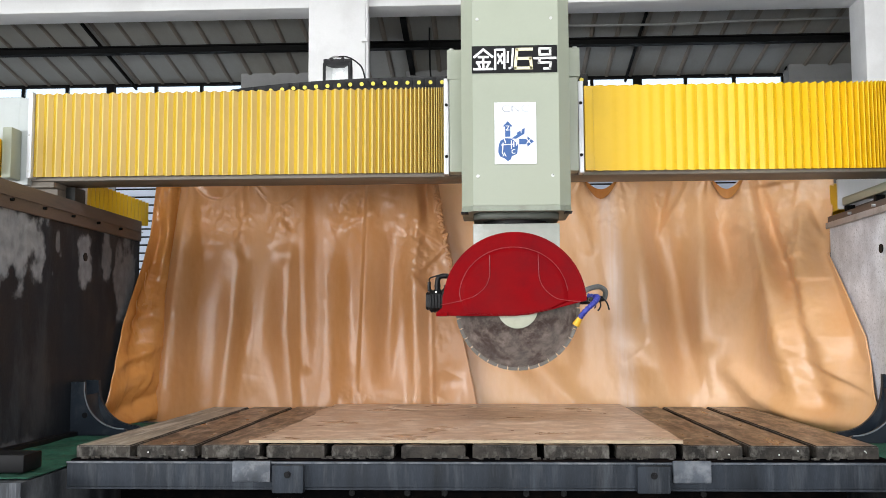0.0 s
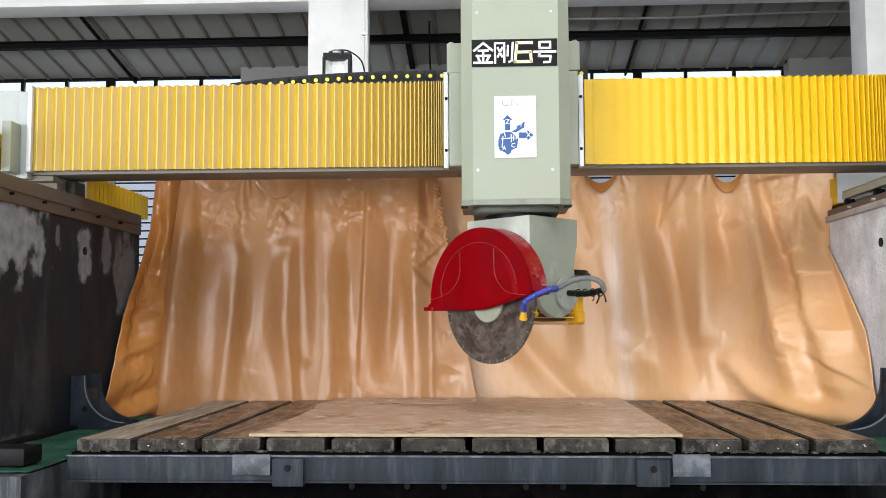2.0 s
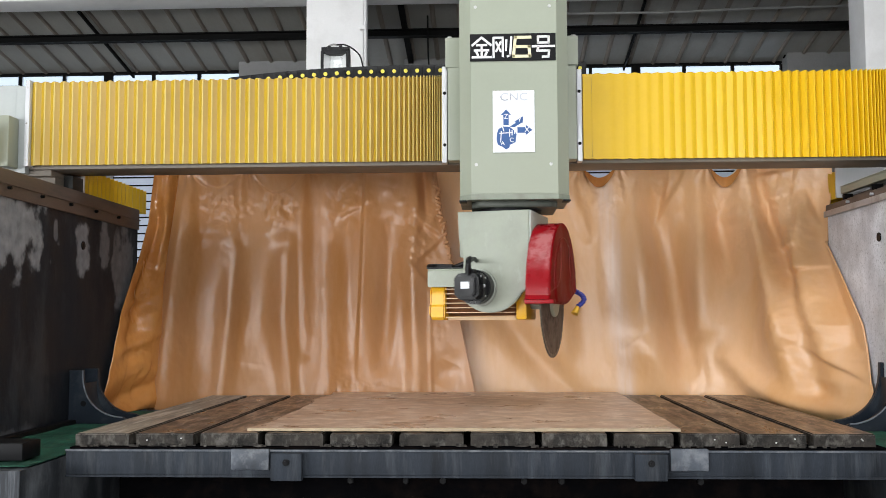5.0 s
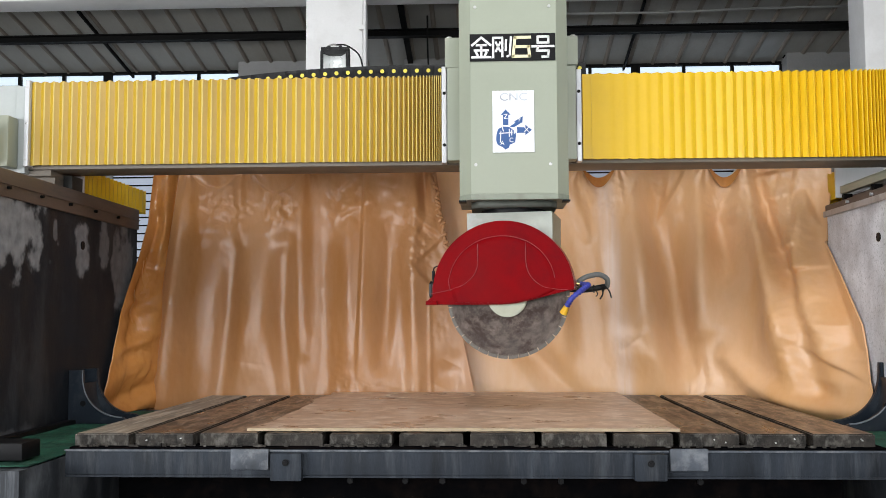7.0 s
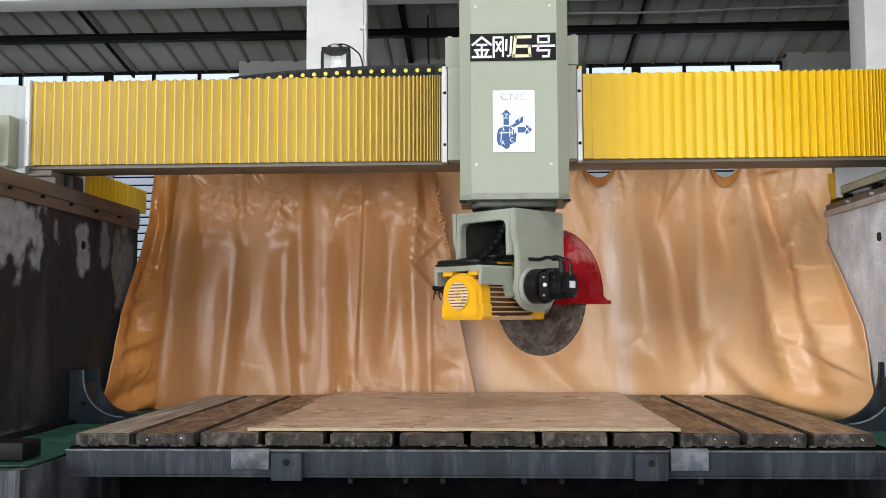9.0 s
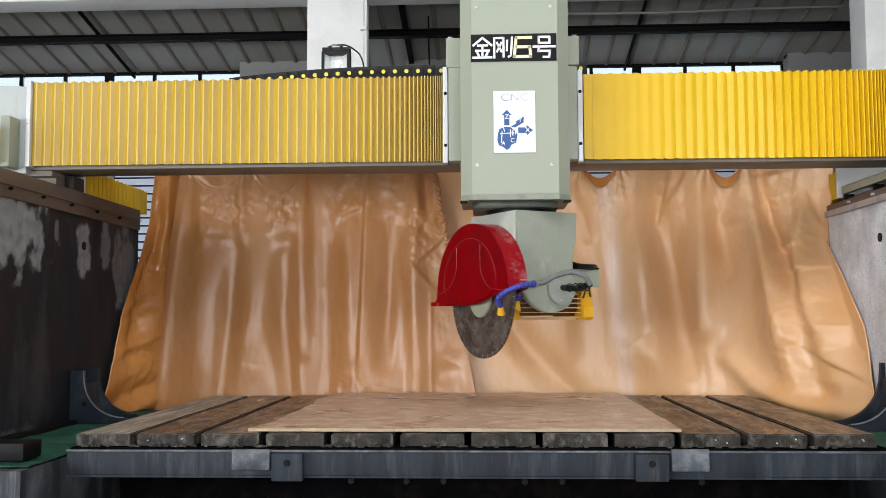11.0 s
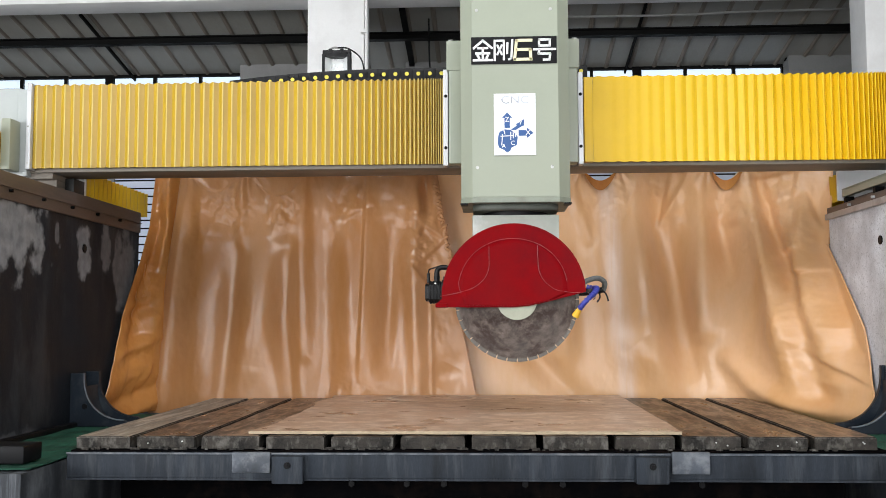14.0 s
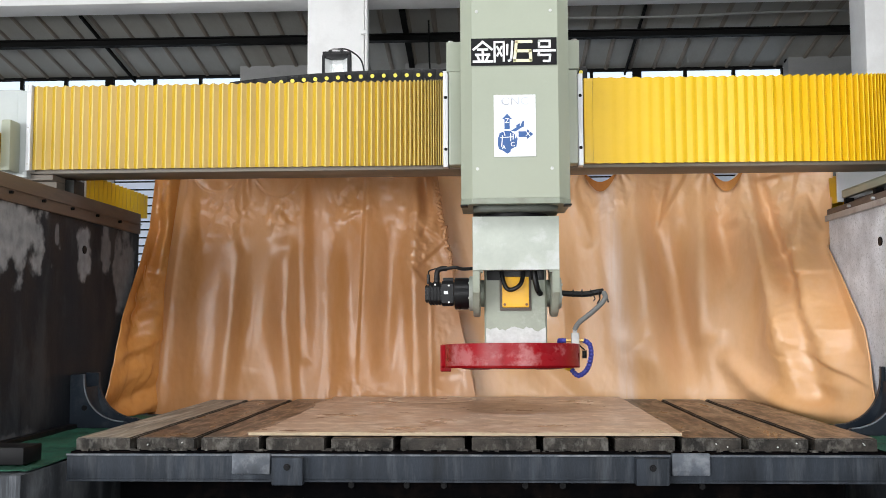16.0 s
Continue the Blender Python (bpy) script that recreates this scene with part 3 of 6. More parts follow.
def side_wall(name, face, out, y0, y1, z_lo, z_hi, material, label):
    """Masonry wall with a rail bed on it; face is the inner face, out its outer side."""
    s = 1 if out > face else -1
    w = thing(name, (face, y0, 0), label, "wall", kind="structure")
    g = B()
    box(g, min(face, out), max(face, out), y0, y1, 0, z_lo)
    part("wall_face", g, material, w)
    g = B()
    box(g, min(face - s * 0.012, out), max(face - s * 0.012, out), y0, y1, z_lo, z_hi, 0.006)
    part("rail_bed", g, M["rail"], w, "rust-brown steel rail bed")
    g = B()
    if s > 0:
        box(g, face - 0.025, face - 0.0125, y0, y1, z_lo - 0.005, z_lo + 0.03, 0.003)
        part("edge_strip", g, M["rail_grey"], w, "bright grey steel edge")
    else:
        box(g, face + 0.0125, face + 0.02, y0, y1, z_lo + 0.06, z_lo + 0.066, 0.002)
        part("edge_strip", g, M["rail"], w)
    y = y0 + 0.12
    while y < y1 - 0.1:
        g = B()
        rod(g, (face - s * 0.010, y, z_lo + 0.045), (face - s * 0.030, y, z_lo + 0.045), 0.008, 8)
        part("bolt", g, M["rail_grey"] if s > 0 else M["steel_black"], w)
        y += 0.34
    return w


lw = side_wall("wall_left", WALL_L, -2.75, 4.0, 6.2, 1.885, 2.02, M["wall_dark"], "dark oily masonry side wall with pale scuffs under a rusty rail bed")
rw = side_wall("wall_right", WALL_R, 2.5, 4.0, 5.86, 1.90, 1.968, M["wall_pale"], "grey pebbled masonry side wall under a steel rail")


def wall_hole(x, y, z, s, parent):
    g = B()
    rod(g, (x - s * 0.001, y, z), (x + s * 0.006, y, z), 0.024, 16)
    part("drain_hole", g, M["ink"], parent, "small dark hole in the wall")


wall_hole(WALL_L, 5.35, 1.72, 1, lw)
wall_hole(WALL_R, 5.11, 1.714, -1, rw)
g = B()
box(g, WALL_L, WALL_L + 0.05, 3.4, 5.25, DECK + 0.004, DECK + 0.035, 0.006)
solid("wall_angle", g, M["ink"], "black steel angle along the foot of the wall", "angle iron", kind="structure")


def deck():
    g = B()
    box(g, -4.2, -1.80, 3.66, 9.0, 0, DECK)
    box(g, 1.72, 4.0, 3.66, 9.0, 0, DECK)
    solid("deck", g, M["deck"], "dark wet concrete plinth round the cutting table", "plinth", kind="structure")
    for x0, x1 in ((WALL_L, -1.80), (1.72, WALL_R)):
        g = B()
        nx, ny = 24, 90
        vs = [[g.verts.new((x0 + (x1 - x0) * i / nx, 3.72 + 2.2 * j / ny, DECK + 0.010 + 0.012 * max(0, noise.noise((i * 0.4, j * 0.12, 3))))) for i in range(nx + 1)] for j in range(ny + 1)]
        for j in range(ny):
            for i in range(nx):
                g.faces.new((vs[j][i], vs[j][i + 1], vs[j + 1][i + 1], vs[j + 1][i]))
        net = solid("mesh_cloth", g, M["net"], "dark green mesh cloth lying on the plinth", "mesh cloth", group="mesh cloths")
        mod = net.modifiers.new("thick", "SOLIDIFY")
        mod.thickness = 0.004
    g = B()
    box(g, -2.28, -1.86, 3.80, 3.96, DECK + 0.018, DECK + 0.088, 0.006)
    solid("timber_block", g, M["ink"], "black oily timber block on the green mesh", "timber block")


deck()


def gusset(name, wall_x, s, y, reach, height, label, base=0.075):
    """Curved cast bracket between wall and deck: two cheeks with a flange over the curve."""
    t = thing(name, (wall_x, y, DECK), label, "bracket", group="wall brackets")
    curve = [(base + (reach - base) * (1 - math.cos(a)) ** 0.95 * 1.0, height - (height - 0.035) * math.sin(a) ** 0.75) for a in (math.pi / 2 * i / 14 for i in range(15))]
    out = [(0, 0.012)] + [(0, height + 0.012)] + [(u, v + 0.012) for u, v in curve] + [(reach + 0.02, 0.035), (reach + 0.02, 0.012)]
    put = lambda u, v, a: (wall_x + s * (u + 0.004), a, DECK + v)
    for a in (y, y + 0.20):
        g = B()
        prism(g, out, put, a, a + 0.035, bevel=0.004)
        part("cheek", g, M["gusset"], t)
    g = B()
    band = [(u, v + 0.010) for u, v in curve]
    prism(g, [(u, max(0.014, v - 0.07)) for u, v in band] + [(u, 0.012) for u, v in (band[-1], band[0])], put, y + 0.035, y + 0.2)
    part("web", g, M["gusset"], t)
    # pale tube paints the light caught along the curve
    g = B()
    tube(g, [put(u + 0.002, v + 0.013, y - 0.001) for u, v in curve], 0.0035, 6)
    part("worn_edge", g, M["gusset_edge"], t, "pale casting edge, the light on it put into its colour")
    g = B()
    rod(g, put(reach * 0.28, height * 0.42, y - 0.002), put(reach * 0.28, height * 0.42, y + 0.01), 0.016, 14)
    part("bolt_hole", g, M["ink"], t)


gusset("wall_bracket", WALL_L, 1, 5.20, 0.30, 0.29, "dark slate-blue curved cast bracket bolted to the dark wall")
gusset("wall_bracket", WALL_R, -1, 4.90, 0.255, 0.33, "dark slate-blue curved cast bracket bolted to the grey wall", 0.02)


def table():
    t = thing("cutting_table", (-0.09, 5.0, 0), "heavy slate-grey steel cutting table with worn timber planks", "work table")
    # base and bed near black: shade under and between planks put into colour
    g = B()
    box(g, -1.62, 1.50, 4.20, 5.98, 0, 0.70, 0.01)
    part("base", g, M["dark"], t, "base under the table, its shade put into the colour")
    g = B()
    box(g, -1.742, 1.66, 3.93, 4.02, 0.664, 0.765, 0.006)
    box(g, -1.742, 1.66, 3.932, 3.945, 0.655, 0.664)
    part("front_rail", g, M["frame"], t, "slate-grey steel front rail with pale streaks")
    g = B()
    box(g, -1.744, 1.662, 3.926, 3.936, 0.7595, 0.767, 0.002)
    part("worn_edge", g, M["frame_pale"], t, "pale top edge of the rail")
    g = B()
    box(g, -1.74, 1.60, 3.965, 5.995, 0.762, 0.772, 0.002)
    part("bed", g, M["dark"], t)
    for x0, x1 in ((-1.742, -1.66), (1.54, 1.62)):
        g = B()
        box(g, x0, x1, 4.02, 6.0, 0.664, 0.762, 0.006)
        part("side_rail", g, M["frame"], t)
    for x0, x1, z0, z1, d, m in ((-1.049, -0.892, 0.688, 0.772, 0.02, "frame_pale"), (-0.88, -0.753, 0.648, 0.758, 0.045, "frame"),
                                 (0.578, 0.707, 0.652, 0.758, 0.045, "frame"), (0.722, 0.873, 0.688, 0.776, 0.02, "frame_pale")):
        g = B()
        box(g, x0, x1, 3.93 - d, 3.929, z0, z1, 0.006)
        p = part("stop_plate", g, M[m], t, "scuffed pale grey stop plate" if m == "frame_pale" else "slate-grey clamp block")
        if m == "frame":
            g = B()
            xc = (x0 + x1) / 2
            rod(g, (xc, 3.93 - d - 0.004, 0.722), (xc, 3.93 - d + 0.003, 0.722), 0.014, 16)
            rod(g, (xc, 3.93 - d - 0.010, 0.722), (xc, 3.93 - d - 0.003, 0.722), 0.008, 6)
            part("bolt", g, M["ink"], p)
    # bolts painted black as well, for the shade below the rail
    for x in (-0.60, -0.36, -0.2, 0.15, 0.31, 0.9):
        g = B()
        rod(g, (x, 4.19, 0.60), (x, 4.205, 0.60), 0.014, 6)
        part("bolt", g, M["ink"], t)
    cuts = [-1.736, -1.493, -1.22, -0.947, -0.674, -0.385, -0.09, 0.205, 0.499, 0.77, 1.038, 1.303, 1.565]
    rng = random.Random(4)
    for i, (a, b) in enumerate(zip(cuts, cuts[1:])):
        g = B()
        z1 = 0.825 + rng.uniform(-0.003, 0.002)
        x0, x1 = a + (0.015 if i else 0), b - (0.015 if i < 11 else 0)
        y0 = 4.015 + rng.uniform(-0.006, 0.006)
        box(g, x0, x1, y0, 6.0, 0.7725, z1)
        # chipped, uneven arrises
        bmesh.ops.subdivide_edges(g, edges=[e for e in g.edges if abs((e.verts[0].co - e.verts[1].co).y) > 1], cuts=50)
        bmesh.ops.subdivide_edges(g, edges=[e for e in g.edges if abs((e.verts[0].co - e.verts[1].co).x) > 0.1 and e.verts[0].co.y < 4.1], cuts=14)
        bmesh.ops.bevel(g, geom=[e for e in g.edges if all(v.co.z > z1 - 1e-4 for v in e.verts) and len(e.link_faces) == 2 and e.calc_face_angle(0) > 1], offset=0.005, segments=2, affect="EDGES")
        for v in g.verts:
            if v.co.z > 0.80:
                v.co.z += 0.0014 * noise.noise((v.co.x * 22, v.co.y * 6, i * 5)) - 0.0005
            v.co.x += 0.0012 * noise.noise((i * 9, v.co.y * 7, v.co.z * 30))
            if v.co.y < 4.1:
                v.co.y += 0.006 * noise.noise((v.co.x * 25, i, v.co.z * 40))
        # ends and sides take a darker, speckled colour than the top
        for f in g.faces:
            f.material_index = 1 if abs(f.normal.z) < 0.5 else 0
        nails = [(x0 + rng.uniform(0.15, 0.85) * (x1 - x0), 0.795 + rng.uniform(-0.008, 0.012)) for k in range(2)] if i > 8 or i == 1 else []
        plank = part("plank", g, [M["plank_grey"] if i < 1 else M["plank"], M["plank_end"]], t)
        for nx, nz in nails:
            g = B()
            rod(g, (nx, y0 - 0.007, nz), (nx, y0 + 0.01, nz), 0.003, 8)
            part("nail", g, M["bolt"], plank, "bright nail head")
    rngb = random.Random(8)
    g = B()
    for i in range(110):
        x = rngb.uniform(-1.7, 1.55)
        w = rngb.uniform(0.004, 0.03)
        y = rngb.uniform(3.968, 3.995)
        box(g, x, x + w, y, y + 0.012, 0.7725, 0.773 + rngb.uniform(0.002, 0.012))
    ob = part("grit", g, M["plank_end"], t, "grit and chips along the rail")
    tagged(ob, kind="stuff")


table()


def board():
    b = thing("board", (-0.08, 5.0, 0.83), "dusty tan plywood board lying on the table planks", "board")
    g = B()
    nx, ny = 60, 60
    lo, hi = [], []
    for z, rows in ((0.829, lo), (0.842, hi)):
        for j in range(ny + 1):
            f = j / ny
            y = 4.045 + (5.985 - 4.045) * f
            xl = -0.965 + 0.03 * noise.noise((3, f * 6, 0)) - 0.05 * max(0, 0.12 - f) / 0.12 + 0.012 * noise.noise((5, f * 40, 0))
            xr = 0.79 + 0.004 * noise.noise((8, f * 8, 0))
            row = []
            for i in range(nx + 1):
                u = i / nx
                x = xl + (xr - xl) * u
                yy = y + (0.012 * noise.noise((x * 8, 1, 0)) + 0.01 * noise.noise((x * 30, 4, 0)) if j == 0 else 0)
                zz = z + (0.0025 * noise.noise((x * 4, y * 4, 2)) if z > 0.835 else 0)
                row.append(g.verts.new((x, yy, zz)))
            rows.append(row)
    for j in range(ny):
        for i in range(nx):
            g.faces.new((hi[j][i], hi[j][i + 1], hi[j + 1][i + 1], hi[j + 1][i]))
            g.faces.new((lo[j][i], lo[j + 1][i], lo[j + 1][i + 1], lo[j][i + 1]))
    rim = [(0, i) for i in range(nx)] + [(j, nx) for j in range(ny)] + [(ny, i) for i in range(nx, 0, -1)] + [(j, 0) for j in range(ny, 0, -1)]
    for (j, i), (j2, i2) in zip(rim, rim[1:] + rim[:1]):
        g.faces.new((lo[j][i], lo[j2][i2], hi[j2][i2], hi[j][i])).material_index = 1
    bmesh.ops.recalc_face_normals(g, faces=g.faces)
    part("sheet", g, [M["board"], M["board_edge"]], b)
    g = B()
    n = 70
    for r0, r1, a0, a1 in ((0.240, 0.264, 2.2, 7.6), (0.222, 0.230, 3.3, 5.6)):
        pts = []
        for k in range(n + 1):
            a = a0 + (a1 - a0) * k / n
            wob = 1 + 0.02 * noise.noise((a * 3, r0 * 9, 0))
            pts.append([g.verts.new((-0.34 + r * wob * math.cos(a), 5.72 + r * wob * 0.95 * math.sin(a), 0.8475)) for r in (r0, r1)])
        for p, q in zip(pts, pts[1:]):
            g.faces.new((p[0], p[1], q[1], q[0]))
    part("scribed_ring", g, M["chalk"], b, "pale round scratch on the board")

    rs = random.Random(5)
    g = B()
    for k in range(9):
        x, y = 0.79 - rs.uniform(0, 0.16), 4.045 + rs.uniform(-0.015, 0.05)
        a, L = rs.uniform(0, math.pi), rs.uniform(0.02, 0.07)
        tube(g, [(x, y, 0.8455), (x + L / 2 * math.cos(a), y + L / 2 * math.sin(a) * 0.5, 0.850), (x + L * math.cos(a), y + L * math.sin(a) * 0.5, 0.846)], 0.0008, 5)
    tagged(part("straw", g, M["board_edge"], b, "bits of straw on the corner"), kind="stuff")


board()

# ---- tarpaulins behind the table ----


def waves(x, y, seed):
    """Smooth gradient noise on arrays, about -0.7 to 0.7."""
    i, j = np.floor(x).astype(np.int64), np.floor(y).astype(np.int64)
    f, g = x - i, y - j

    def corner(a, b):
        h = ((i + a) * 374761393 + (j + b) * 668265263 + int(seed) * 974634777) & 0x7FFFFFFF
        h = ((h ^ (h >> 13)) * 1274126177) & 0x7FFFFFFF
        t = ((h ^ (h >> 16)) % 4096) / 4096 * math.tau
        return np.cos(t) * (f - a) + np.sin(t) * (g - b)

    u, v = f * f * f * (f * (f * 6 - 15) + 10), g * g * g * (g * (g * 6 - 15) + 10)
    top = corner(0, 0) * (1 - u) + corner(1, 0) * u
    return top * (1 - v) + (corner(0, 1) * (1 - u) + corner(1, 1) * u) * v


def crumple(x, z, size, seed):
    """Flat facets between straight creases that cross, as in stiff plastic sheet."""
    total = 0 * x
    for k, a in enumerate((0.25, 0.95, 2.35, 1.35, 2.85)):
        bend = 1.1 * waves(x / size / 2.4 + 7 * k, z / size / 2.4, seed + 10 * k)
        t = np.mod((x * math.cos(a) + z * math.sin(a)) / size + bend + 0.37 * k, 1.0)
        where = np.clip(waves(x / size / 1.6 + 5 * k, z / size / 1.6, seed + 20 + k) * 2.2 + 0.45, 0, 1)
        total = total + (np.abs(2 * t - 1) - 0.5) * where
    return 0.36 * total


def along(x, z, line):
    """Distance from a drawn-out crease (x, z), signed distance square to it, and how far along it a place lies, 0 to 1."""
    best = side = run = None
    n = len(line) - 1
    for k, ((x0, z0), (x1, z1)) in enumerate(zip(line, line[1:])):
        e, f = x1 - x0, z1 - z0
        t = np.clip(((x - x0) * e + (z - z0) * f) / (e * e + f * f), 0, 1)
        q = np.hypot(x - x0 - t * e, z - z0 - t * f)
        s = ((x - x0) * -f + (z - z0) * e) / math.hypot(e, f)
        if best is None:
            best, side, run = q, s, t / n
        else:
            near = q < best
            best, side, run = np.where(near, q, best), np.where(near, s, side), np.where(near, (k + t) / n, run)
    return best, side, run


def interp(rows, v):
    """Values between the rows (v, a, b)."""
    vs = [r[0] for r in rows]
    return np.interp(v, vs, [r[1] for r in rows]), np.interp(v, vs, [r[2] for r in rows])


def tarp(name, material, label, left, right, z_top, z_bot, folds, swags, seed, step, bow=1.0, rough=lambda x, z: 1.0, flaps=False):
    """A hung sheet: left and right give its edges (v, x, y) from top (0) to hem (1). Folds are (line, width, height, kind); a swag
    (x0, x1, dip) is the slack between two hooks; rough(x, z) says how crumpled the sheet is; bow bends it towards its right edge."""
    nu, nv = int((right[0][1] - left[0][1]) / step), int((z_top - z_bot) / step)
    u, v = np.meshgrid(np.linspace(0, 1, nu + 1), np.linspace(0, 1, nv + 1))
    (xl, yl), (xr, yr) = interp(left, v), interp(right, v)
    x, y, z = xl + (xr - xl) * u, yl + (yr - yl) * u ** bow, z_top + (z_bot - z_top) * v
    d = 0.030 * waves(x * 2.1, z * 0.30, seed) + 0.006 * waves(x * 4.5 + 0.5 * z, z * 0.5, seed + 3)
    for line, w, h, kind in folds:
        q, s, t = along(x, z, line)
        q = q * (1 + 0.3 * waves(x * 2.5, z * 1.6, seed + 30))
        fade = np.sin(np.pi * np.clip(0.12 + 0.76 * t, 0, 1)) ** 0.7
        if kind == "ridge":
            d += h * fade * np.exp(-(q / w) ** 2)
        else:
            d += h * fade * np.tanh(s / 0.012) * np.exp(-(q / (1.6 * w)) ** 1.3) * 0.5
    k = rough(x, z)
    run = xl + u * np.hypot(xr - xl, yr - yl)
    d += k * (0.016 * crumple(run * 1.5, z, 0.16, seed + 5) + 0.009 * crumple(run * 1.3, z, 0.07, seed + 6) + 0.0035 * crumple(run, z, 0.03, seed + 7))
    d += 0.0030 * crumple(x * 1.6, z * 0.7, 0.11, seed + 8) + 0.0008 * waves(x * 40, z * 25, seed + 9)
    for x0, x1, dip in swags:
        w = (x - x0) / (x1 - x0)
        inside = np.clip(np.minimum(w, 1 - w) * 6, 0, 1)
        zc = z_top - dip * np.sin(np.pi * np.clip(w, 0, 1)) ** 0.8
        if flaps:
            z = np.where(inside > 0, np.minimum(z, zc - (z_top - z) * 0.4), z) if dip else z
        else:
            d += 0.012 * inside * np.clip((zc - z) / 0.012, 0, 1) * np.exp(-np.clip(zc - z, 0, 1) * 7)
        # pleats that fan out below each hook
        for h, far in ((x - x0, 1.0), (x1 - x, 1.0)):
            ang = np.arctan2(h, z_top - z + 0.03)
            d += 0.006 * np.sin(ang * 15) * np.exp(-np.abs(h) * 9) * np.exp(-(z_top - z) * 2.6) * far
    # folds stand out square to the sheet, die out at its side edges and stay clear of the walls
    d = d * np.clip(0.15 + np.minimum(u * (xr - xl), (1 - u) * (xr - xl)) / 0.07, 0, 1)
    ex, ey = np.gradient(x, axis=1), np.gradient(y, axis=1)
    size = np.hypot(ex, ey)
    px, py = x + d * ey / size, y - d * ex / size
    px = np.where(py < 6.21, np.maximum(px, WALL_L + 0.012), px)
    px = np.where(py < 5.87, np.minimum(px, WALL_R - 0.012), px)
    pts = np.stack((px, py, z), axis=-1).reshape(-1, 3)
    idx = np.arange((nu + 1) * (nv + 1)).reshape(nv + 1, nu + 1)
    quads = np.stack((idx[:-1, :-1], idx[1:, :-1], idx[1:, 1:], idx[:-1, 1:]), axis=-1).reshape(-1, 4)
    me = bpy.data.meshes.new(name)
    me.from_pydata(pts.tolist(), [], quads.tolist())
    me.materials.append(material)
    me.shade_smooth()
    ob = new(name, me)
    ORIGIN[ob.name] = Vector((0, 0, 0))
    tagged(ob, label, "tarpaulin", "tarpaulin curtain")
    mod = ob.modifiers.new("thick", "SOLIDIFY")
    mod.thickness = 0.003
    grid = pts.reshape(nv + 1, nu + 1, 3)

    def band(part_name, line, across, m, note=""):
        h = B()
        prev = None
        for c, o in zip(line, across):
            c, o = Vector(c), Vector(o)
            cur = [h.verts.new(c + a) for a in (-o, o, o + Vector((0, 0.006, 0)), -o + Vector((0, 0.006, 0)))]
            if prev:
                for k in range(4):
                    h.faces.new((prev[k], prev[(k + 1) % 4], cur[(k + 1) % 4], cur[k]))
            prev = cur
        bmesh.ops.recalc_face_normals(h, faces=h.faces)
        part(part_name, h, m, ob, note)

    band("top_hem", grid[0] + np.array((0, -0.006, 0)), [(0, 0, 0.005)] * (nu + 1), M["hem"])
    band("side_hem", grid[:, -1] + np.array((-0.005, -0.004, 0)), [(0.004, 0, 0)] * (nv + 1), material)
    if flaps:
        for x0, x1, dip in swags:
            line, deep = [], []
            for k in range(33):
                w = math.sin(math.pi * k / 32)
                e = 0.006 + 0.026 * w
                line.append((x0 + (x1 - x0) * k / 32, float(np.interp(x0 + (x1 - x0) * k / 32, grid[2, :, 0], grid[2, :, 1])) - 0.030, z_top - dip * w ** 0.8 - e + 0.004))
                deep.append((0, 0, e))
            band("hem_flap", line, deep, M["tarp_dark"], "folded-over orange hem")
    return ob


def spots(*blobs):
    """How crumpled a sheet is: blobs (x, z, half width, half height, amount) over a faint ground."""
    def amount(x, z):
        k = 0.05 + 0 * x
        for cx, cz, w, h, a in blobs:
            k = np.maximum(k, a * np.exp(-((x - cx) / w) ** 2 - ((z - cz) / h) ** 2))
        return k
    return amount


